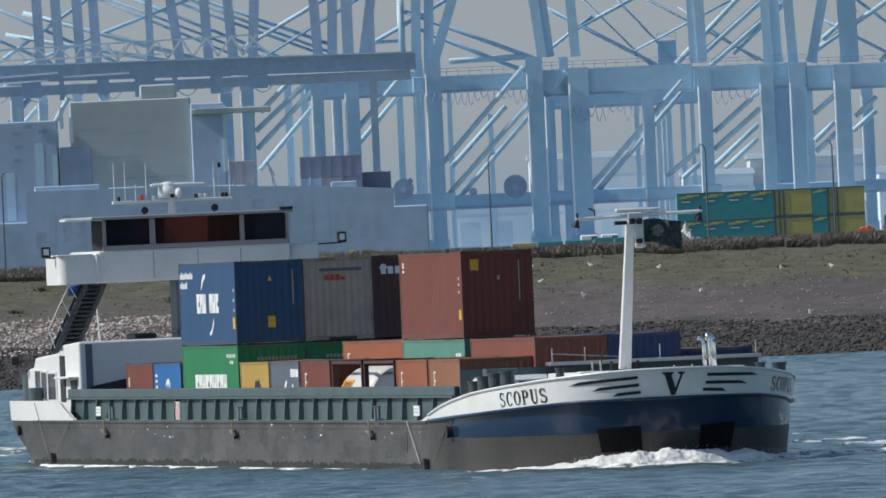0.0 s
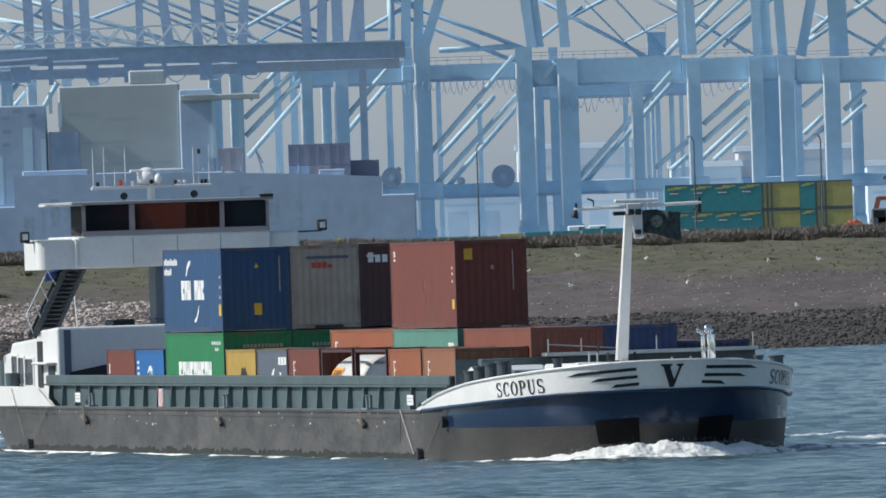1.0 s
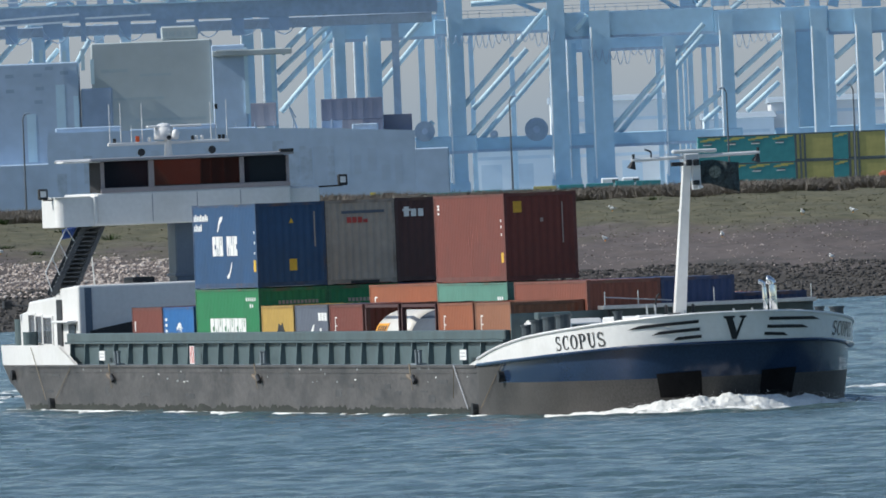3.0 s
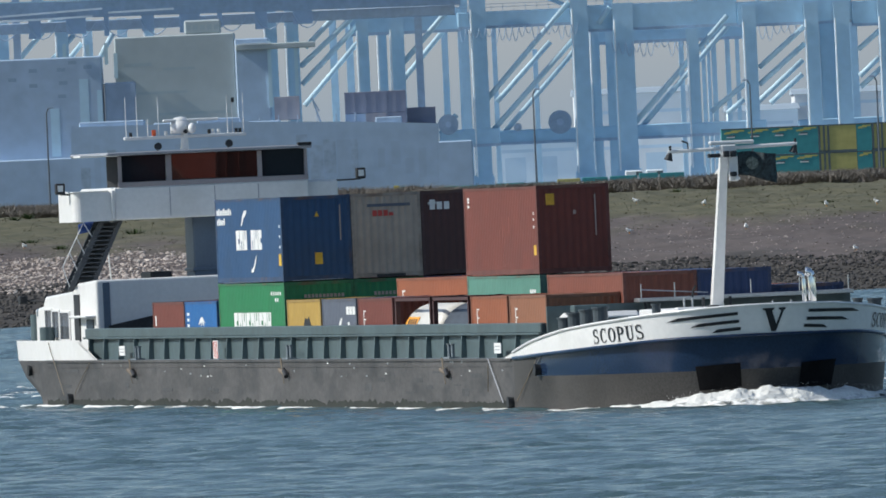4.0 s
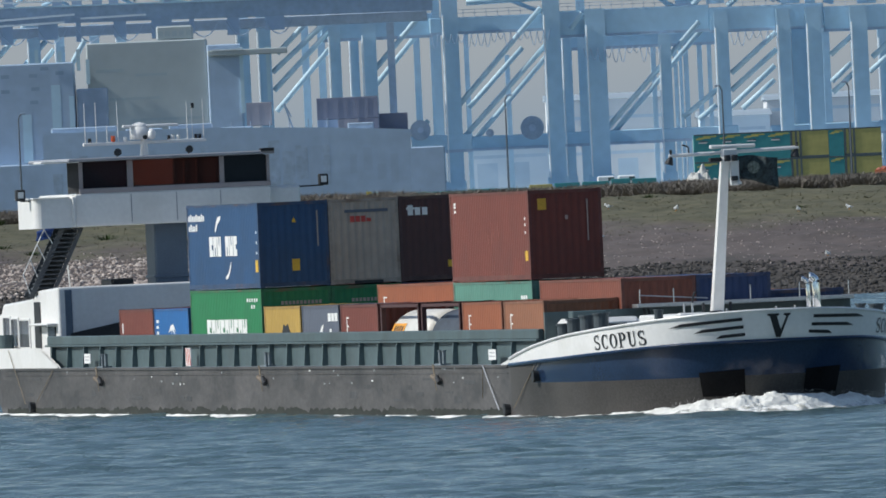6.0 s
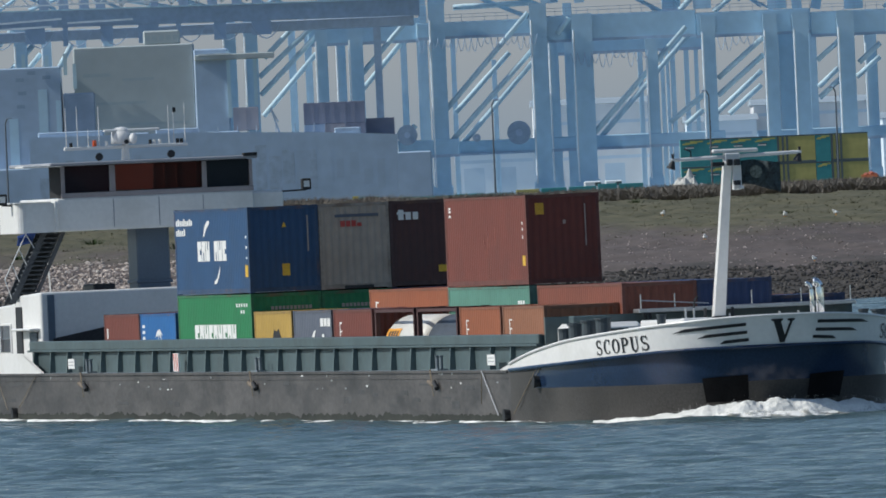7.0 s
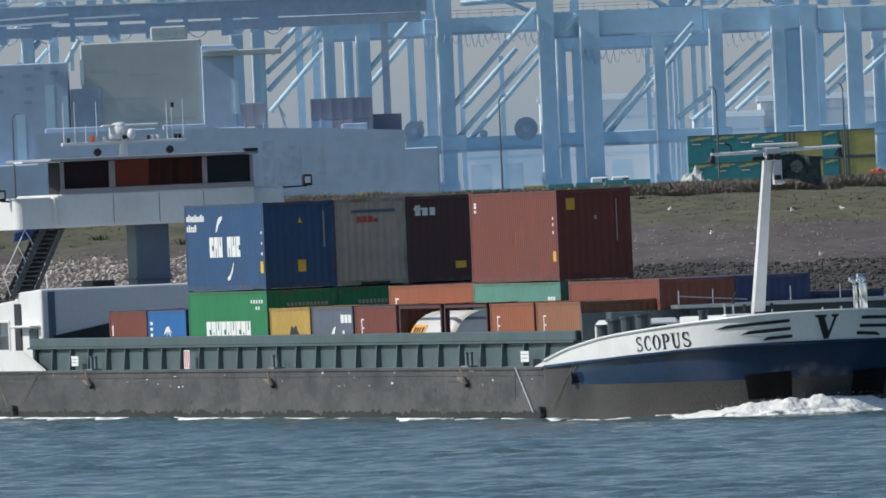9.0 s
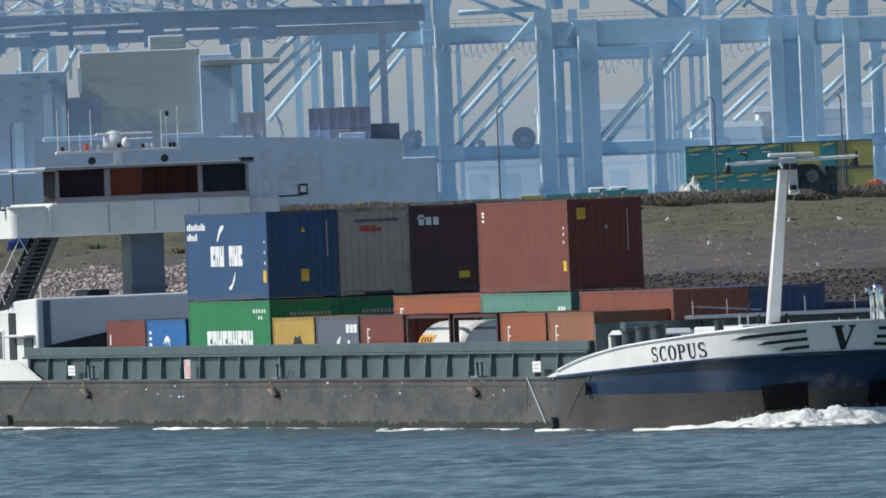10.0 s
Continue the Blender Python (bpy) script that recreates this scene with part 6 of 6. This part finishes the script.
def digger():
    c = thing("excavator", "orange excavator with a dark cab beyond the bank", "excavator", pose(45.6, 2100, 6.55))
    o = mat("orange machine paint", (0.40, 0.14, 0.09), 0.5)
    for y in (-0.9, 0.9):
        part("track", prism(B(), [(-1.5, 0.25), (-1.2, 0.0), (1.2, 0.0), (1.5, 0.25), (1.5, 0.55), (1.2, 0.8), (-1.2, 0.8), (-1.5, 0.55)], y - 0.3, y + 0.3), M_FARPOST, c)
    part("body", box(B(), -0.2, 1.6, -1, 1, 0.8, 1.7, 0.15), o, c)
    cab = part("cab", box(B(), -0.7, 0.8, -1.0, 0.2, 0.8, 2.4, 0.12), M_FARPOST, c, "dark glazed cab")
    part("window", box(B(), -0.5, 0.6, -1.02, -0.98, 1.5, 2.2), M_GLASS, cab)
    part("boom", beam(B(), (-0.6, 0.5, 1.0), (0.1, 0.5, 3.5), 0.5), o, c)
    part("boom_arm", beam(B(), (0.0, 0.5, 3.4), (4.0, 0.5, 3.3), 0.4), o, c)
    part("stick", beam(B(), (3.9, 0.5, 3.4), (4.3, 0.5, 1.2), 0.4), o, c)
    part("bucket", prism(B(), [(3.9, 1.3), (4.7, 1.3), (4.5, 0.5), (4.0, 0.6)], 0.1, 0.9), M_FARPOST, c)
    skip = thing("skip", "orange skip of rubble beyond the bank", "skip", pose(43.15, 2100, 6.55))
    part("bin", prism(B(), [(-0.6, 0.0), (0.6, 0.0), (0.85, 1.1), (-0.85, 1.1)], -0.8, 0.8), mat("bright orange skip paint", (0.75, 0.22, 0.10), 0.5), skip)
    bm = B()
    for x, z, r in ((-0.4, 1.1, 0.35), (0.1, 1.2, 0.4), (0.5, 1.1, 0.3)):
        ball(bm, (x, 0, z), r, 1, 0.7)
    part("rubble", bm, o, skip)
    h = thing("sand_mound", "pale mound of sand and stone", "sand mound", pose(24.5, 2050, 6.5))
    bm = B()
    bmesh.ops.create_grid(bm, x_segments=24, y_segments=12, size=1.0)
    for v in bm.verts:
        r = math.hypot(v.co.x, v.co.y)
        v.co = Vector((v.co.x * 2.6, v.co.y * 3, max(0, 1.9 * (1 - r) * (1.1 + 0.8 * noise.noise(v.co * 4)))))
    part("mound", bm, mat("pale stone heap", (0.5, 0.5, 0.47), 0.9, spread=0.15), h)
    hut = thing("shed", "teal gabled shed with a dark roof edge", "shed", pose(53.6, 2260, 6.5))
    part("wall", box(B(), -3.3, 3.3, 0, 8, 0, 5.7), M_FARTEAL, hut)
    part("roof", prism(B(), [(-3.9, 5.6), (0, 7.6), (3.9, 5.6), (3.9, 5.9), (0, 7.9), (-3.9, 5.9)], -0.4, 8.4), M_FARPOST, hut)
    part("door", box(B(), -1.6, -0.9, -0.06, 0.01, 0, 4.4), M_SIGN, hut)
    for u in (15.4, 17.4):
        van = thing("van", "small white van parked beyond the bank", "van", pose(u, 2050, 6.75), "vans beyond the bank")
        part("body", box(B(), -0.85, 0.85, -0.9, 0.9, 0.35, 1.45, 0.12), M_FARWHITE, van)
        part("window", box(B(), 0.2, 0.78, -0.92, -0.88, 0.95, 1.3), M_FARPOST, van)
        for x in (-0.55, 0.55):
            part("wheel", rod(B(), (x, -0.95, 0.3), (x, -0.7, 0.3), 0.3, 12), M_DARK, van)
    post = thing("marker_board", "yellow marker board on a post", "sign", pose(-7.3, 2000, 6.6))
    part("post", rod(B(), (0, 0, 0), (0, 0, 0.9), 0.05, 6), M_POST, post)
    part("board", box(B(), -0.28, 0.28, -0.05, 0, 0.5, 1.1, 0.02), mat("bright yellow board paint", (0.75, 0.62, 0.05), 0.5), post)


digger()


# ---- growth and stones on the bank ----
def scatter(name, label, count, place, make, material, seed):
    rng = np.random.default_rng(seed)
    verts, faces = [], []
    for _ in range(count):
        u, v, ok = place(rng)
        if not ok:
            continue
        p = Vector((u, v, 0))
        z = float(bank_height(u, v)) + 0.22 * noise.noise(p * 0.35) + 0.10 * noise.noise(p * 1.1) + 0.25 * noise.noise(p * 0.07)
        vs, fs = make(rng)
        o = len(verts)
        verts += [(u + a, v + b, z + c) for a, b, c in vs]
        faces += [tuple(i + o for i in f) for f in fs]
    me = bpy.data.meshes.new(name)
    me.from_pydata(verts, [], faces)
    me.materials.append(material)
    return tagged(new(name, me), label, name.replace("_", " "), kind="stuff")


def island_mat(name, lo, hi, rough=0.9):
    m = bpy.data.materials.new(name)
    m.use_nodes = True
    nt = m.node_tree
    b = nt.nodes["Principled BSDF"]
    b.inputs["Roughness"].default_value = rough
    b.inputs["Specular IOR Level"].default_value = 0.2
    g = nt.nodes.new("ShaderNodeNewGeometry")
    r = nt.nodes.new("ShaderNodeValToRGB")
    r.color_ramp.elements[0].color, r.color_ramp.elements[1].color = (*lo, 1), (*hi, 1)
    nt.links.new(g.outputs["Random Per Island"], r.inputs[0])
    n = nt.nodes.new("ShaderNodeTexNoise")
    n.inputs["Scale"].default_value = 5.0
    mx = nt.nodes.new("ShaderNodeMixRGB")
    mx.blend_type, mx.inputs[0].default_value = "OVERLAY", 0.4
    nt.links.new(r.outputs[0], mx.inputs[1])
    nt.links.new(n.outputs["Fac"], mx.inputs[2])
    nt.links.new(mx.outputs[0], b.inputs["Base Color"])
    return m


def tuft(height, spread, blades):
    def make(rng):
        vs, fs = [], []
        h = height * rng.uniform(0.5, 1.25)
        for k in range(blades):
            a = rng.uniform(0, math.tau)
            r = spread * rng.uniform(0.1, 1)
            w = 0.03 + 0.04 * rng.random()
            x, y = r * math.cos(a) * 0.5, r * math.sin(a) * 0.5
            tip = (r * math.cos(a) * 1.2, r * math.sin(a) * 1.2, h * rng.uniform(0.6, 1))
            c, s = math.cos(a + 1.57) * w, math.sin(a + 1.57) * w
            o = len(vs)
            vs += [(x - c, y - s, -0.1), (x + c, y + s, -0.1), tip]
            fs.append((o, o + 1, o + 2))
        return vs, fs
    return make


ICO = bmesh.new()
bmesh.ops.create_icosphere(ICO, subdivisions=1, radius=1)
ICO_V, ICO_F = [tuple(v.co) for v in ICO.verts], [tuple(v.index for v in f.verts) for f in ICO.faces]
ICO.free()


def stone(size):
    def make(rng):
        s = size * rng.uniform(0.45, 1.3)
        k = rng.uniform(0.6, 1.3, 3)
        j = rng.uniform(0.75, 1.25, len(ICO_V))
        return [(x * s * k[0] * q, y * s * k[1] * q, z * s * k[2] * q * 0.75) for (x, y, z), q in zip(ICO_V, j)], ICO_F
    return make


scatter("armour_stones", "dark wet armour stones at the water's edge", 16000, lambda r: (r.uniform(-46, 46), r.uniform(1293, 1312), True), stone(0.15), island_mat("dark bank stone", (0.045, 0.043, 0.040), (0.10, 0.092, 0.086)), 3)
scatter("pale_rubble", "pale rubble stones on the bank", 9500, lambda r: ((lambda u: (u, r.uniform(1309, 1328), u < -9 + 5 * r.normal()))(r.uniform(-46, 4))), stone(0.13), island_mat("pale rubble stone", (0.19, 0.155, 0.135), (0.62, 0.54, 0.48)), 4)
scatter("pebbles", "small stones strewn over brown soil", 3600, lambda r: (r.uniform(-46, 46), r.uniform(1308, 1332), True), stone(0.065), island_mat("brown pebble", (0.07, 0.055, 0.05), (0.55, 0.47, 0.43)), 6)
scatter("grass", "rough yellowish grass on the bank", 7000, lambda r: (r.uniform(-46, 46), 1328 + 30 * r.random() ** 0.8, True), tuft(0.035, 0.5, 5), island_mat("rough grass", (0.085, 0.083, 0.048), (0.16, 0.145, 0.088)), 7)
scatter("brushwood", "brown scrub along the crest of the bank", 12000, lambda r: (r.uniform(-46, 46), r.uniform(1358, 1388), True), tuft(0.55, 1.5, 18), island_mat("dry scrub", (0.145, 0.13, 0.11), (0.20, 0.178, 0.152)), 8)
scatter("low_shrubs", "small green shrubs dotted over the slope", 26, lambda r: (r.uniform(-46, 46), r.uniform(1332, 1356), True), tuft(0.4, 0.8, 50), island_mat("green shrub", (0.02, 0.04, 0.015), (0.06, 0.09, 0.03)), 9)


def gull():
    c = thing("gull", "white gull resting on the bank", "gull", pose(0, 0, 0), "gulls on the bank")
    part("body", ball(B(), (0, 0, 0.2), 0.17, 1, 0.62), M_SIGN, c)
    part("head", ball(B(), (0.17, 0, 0.31), 0.08, 1), M_SIGN, c)
    part("tail", prism(B(), [(-0.36, 0.2), (-0.1, 0.16), (-0.1, 0.24)], -0.05, 0.05), M_ROOF, c)
    part("leg", rod(B(), (0, 0.04, 0), (0, 0.04, 0.12), 0.015, 5), M_ORANGE, c)
    part("leg", rod(B(), (0, -0.04, 0), (0, -0.04, 0.12), 0.015, 5), M_ORANGE, c)
    return c


def gulls():
    rng = random.Random(12)
    first = gull()
    spots = [(rng.uniform(4, 42), rng.uniform(1310, 1350)) for _ in range(15)] + [(rng.uniform(-42, -20), rng.uniform(1330, 1350)) for _ in range(3)]
    for k, (u, v) in enumerate(spots):
        p = Vector((u, v, 0))
        z = float(bank_height(u, v)) + 0.22 * noise.noise(p * 0.35) + 0.10 * noise.noise(p * 1.1) + 0.25 * noise.noise(p * 0.07)
        m = pose(u, v, z, 0, 0, rng.uniform(0, 360))
        if k:
            copy_thing(first, m)
        else:
            first.matrix_basis = m


gulls()


def haze_backdrop():
    """Plain hazy sky low over the horizon, far behind everything."""
    m = bpy.data.materials.new("hazy horizon air")
    m.use_nodes = True
    nt = m.node_tree
    nt.nodes.remove(nt.nodes["Principled BSDF"])
    e = nt.nodes.new("ShaderNodeEmission")
    tc = nt.nodes.new("ShaderNodeTexCoord")
    sp = nt.nodes.new("ShaderNodeSeparateXYZ")
    nt.links.new(tc.outputs["Object"], sp.inputs[0])
    mr = nt.nodes.new("ShaderNodeMapRange")
    mr.inputs[1].default_value, mr.inputs[2].default_value = 10.0, 38.0
    nt.links.new(sp.outputs[2], mr.inputs[0])
    ramp = nt.nodes.new("ShaderNodeValToRGB")
    ramp.color_ramp.elements[0].color, ramp.color_ramp.elements[1].color = (0.160, 0.200, 0.245, 1), (0.215, 0.232, 0.246, 1)
    nt.links.new(mr.outputs[0], ramp.inputs[0])
    nt.links.new(ramp.outputs[0], e.inputs[0])
    nt.links.new(e.outputs[0], nt.nodes["Material Output"].inputs[0])
    bm = B()
    v = [bm.verts.new(p) for p in ((-1500, 4700, 0), (1500, 4700, 0), (1500, 4700, 260), (-1500, 4700, 260))]
    bm.faces.new(v)
    tagged(part("backdrop", bm, m), "pale grey-blue hazy sky over the terminal", "sky", kind="structure")


haze_backdrop()

# ---- foam that the barge pushes along ----
FOAM = []
M_FOAM = mat("white water foam", (0.70, 0.70, 0.67), 0.95, spread=0.14, scale=1.6, fine=9.0, bump=0.12)


def broken(m, scale, lo, hi, stretch=(1, 1, 1)):
    """Foam with holes: the alpha follows a noise of its own."""
    nt = m.node_tree
    tc = nt.nodes.new("ShaderNodeTexCoord")
    n = nt.nodes.new("ShaderNodeTexNoise")
    n.inputs["Scale"].default_value, n.inputs["Detail"].default_value = scale, 8.0
    mp = nt.nodes.new("ShaderNodeMapping")
    mp.inputs["Scale"].default_value = stretch
    nt.links.new(tc.outputs["Object"], mp.inputs[0])
    nt.links.new(mp.outputs[0], n.inputs["Vector"])
    r = nt.nodes.new("ShaderNodeMapRange")
    r.inputs[1].default_value, r.inputs[2].default_value = lo, hi
    nt.links.new(n.outputs["Fac"], r.inputs[0])
    nt.links.new(r.outputs[0], nt.nodes["Principled BSDF"].inputs["Alpha"])
    return m


M_LACE = broken(mat("broken lacy foam", (0.78, 0.79, 0.77), 0.95, spread=0.10, scale=1.6, fine=9.0), 1.6, 0.31, 0.50, (0.22, 1, 1))
M_FRAY = broken(mat("frayed foam edge", (0.80, 0.80, 0.77), 0.95, spread=0.10, scale=1.6, fine=9.0), 3.2, 0.44, 0.56)


def foam_mound(bm, path, reach, height, seed, steps=520, across=34):
    """A rough mound of broken water along a path of (x, y, outward x, outward y)."""
    cols = []
    for i in range(steps + 1):
        f = i / steps
        x, y, nx, ny = path(f)
        w, h = reach(f), height(f)
        col = []
        for j in range(across + 1):
            g = j / across
            p = Vector((x + nx * w * g, y + ny * w * g, seed))
            lump = 0.78 + 0.30 * noise.noise(p * 0.7) + 0.20 * noise.noise(p * 1.9) + 0.09 * noise.noise(p * 5.0) + 0.06 * noise.noise(p * 12.0)
            z = h * math.sin(math.pi * min(1, 0.12 + g * 0.95)) ** 0.8 * lump - 0.10 * g - 0.05
            col.append(bm.verts.new((p.x, p.y, z)))
        cols.append(col)
    for a, b in zip(cols, cols[1:]):
        for j in range(across):
            bm.faces.new((a[j], b[j], b[j + 1], a[j + 1]))


def foam():
    bow = thing("bow_wave", "white breaking bow wave round the blue bow", "bow wave", pose(0, 0, 0), kind="stuff")

    def round_bow(f):
        k = 400 * (0.04 + 0.86 * f)
        x, y = bow_point(k, 400, 0.2, 0.2)
        x2, y2 = bow_point(k + 2, 400, 0.2, 0.2)
        n = Vector((y2 - y, -(x2 - x))).normalized()
        return x, y, n.x, n.y

    def crest(f):
        """Height of the breaker: a thin line along the hull that swells to the stem."""
        swell = min(1.0, max(0.0, (f - 0.12) / 0.36))
        fall = min(1.0, max(0.0, (0.98 - f) / 0.2))
        return (0.17 + 0.32 * swell + 0.26 * math.exp(-((f - 0.53) / 0.13) ** 2)) * (0.35 + 0.65 * fall) + 0.09 * noise.noise(Vector((f * 26, 2, 0))) * swell

    bm = B()
    foam_mound(bm, round_bow, lambda f: 0.55 + 1.4 * math.exp(-((f - 0.52) / 0.22) ** 2), crest, 1.0)
    part("breaker", bm, M_FOAM, bow, smooth=True)
    bm = B()
    foam_mound(bm, round_bow, lambda f: 0.9 + 1.9 * math.exp(-((f - 0.50) / 0.26) ** 2), lambda f: 0.55 * crest(f), 5.0)
    part("frayed_crest", bm, M_FRAY, bow, smooth=True)
    rng = np.random.default_rng(4)
    verts, faces = [], []
    for _ in range(700):
        f = rng.uniform(0.36, 0.8)
        x, y, nx, ny = round_bow(f)
        g = rng.uniform(0.1, 0.9) * (0.5 + 1.3 * math.exp(-((f - 0.52) / 0.22) ** 2))
        z = crest(f) * (0.55 + 0.42 * rng.random() ** 1.5) - 0.03
        r = rng.uniform(0.006, 0.018)
        o = len(verts)
        turn = rng.uniform(-1, 1, (4, 3)) * r
        verts += [(x + nx * g + a, y + ny * g + b, z + c) for a, b, c in turn]
        faces += [(o, o + 1, o + 2), (o, o + 1, o + 3), (o + 1, o + 2, o + 3), (o, o + 2, o + 3)]
    me = bpy.data.meshes.new("spray")
    me.from_pydata(verts, [], faces)
    me.materials.append(M_FOAM)
    ob = tagged(new("spray", me), "fine drops thrown up along the crest", kind="stuff")
    ob.parent = bow
    FOAM.append((bow, pose(0, 0, WATER_LEVEL)))
    side = thing("side_wash", "thin line of foam along the hull", "wash", pose(0, 0, 0), kind="stuff")
    bm = B()
    foam_mound(bm, lambda f: (-46.5 + 93 * f, -5.70, 0, -1), lambda f: 0.40 + 0.22 * math.sin(f * 61) * math.sin(f * 23), lambda f: 0.08, 3.0, 1400, 5)
    part("foam_line", bm, M_LACE, side, smooth=True, at=pose(0, 0, 0.12))
    FOAM.append((side, pose(0, 0, WATER_LEVEL)))
    stern = thing("stern_wash", "churned white water behind the stern", "wash", pose(0, 0, 0), kind="stuff")
    bm = B()
    for k in range(90):
        x0, y0 = (rng.uniform(-130, -52), rng.uniform(-2.8, 2.8))
        y0 += -3.8 - 0.153 * (x0 + 62)
        ln = rng.uniform(2, 7)
        foam_mound(bm, lambda f: (x0 + ln * f, y0, 0, -1), lambda f: 0.2 + 1.2 * math.sin(math.pi * f), lambda f: 0.2 * math.sin(math.pi * f), k + 0.5, int(ln * 6), 8)
    part("foam_patch", bm, M_FRAY, stern, smooth=True)
    FOAM.append((stern, pose(0, 0, WATER_LEVEL)))
    port = thing("port_wave", "low foaming waves spreading from the port bow", "bow wave", pose(0, 0, 0), kind="stuff")
    bm = B()
    for x0, y0, dx, dy, h in ((47.0, 5.9, -9.0, 6.5, 0.34), (40.0, 11.5, -10.0, 7.0, 0.30), (30.0, 12.0, -14.0, 9.0, 0.28), (20.0, 12.5, -18.0, 10.0, 0.26), (6.0, 13.5, -22.0, 9.0, 0.24), (-16.0, 15.0, -26.0, 10.0, 0.24)):
        foam_mound(bm, lambda f: (x0 + dx * f, y0 + dy * f, 0.75, 0.66), lambda f: 0.4 + 1.1 * math.sin(math.pi * f), lambda f: h * (1 - 0.5 * f), x0 * 0.1 + 7.0, 200, 8)
    part("foam_line", bm, M_LACE, port, smooth=True)
    FOAM.append((port, pose(0, 0, WATER_LEVEL)))


foam()

# ---- movement ----
def course():
    return [(t, pose(x, y, 0, 0, 0, h)) for t, x, y, h in COURSE]


def motions():
    rows = course()
    walk(barge, rows)
    for c, m in CARGO + FOAM:
        walk(c, [(t, r @ m) for t, r in rows])


motions()
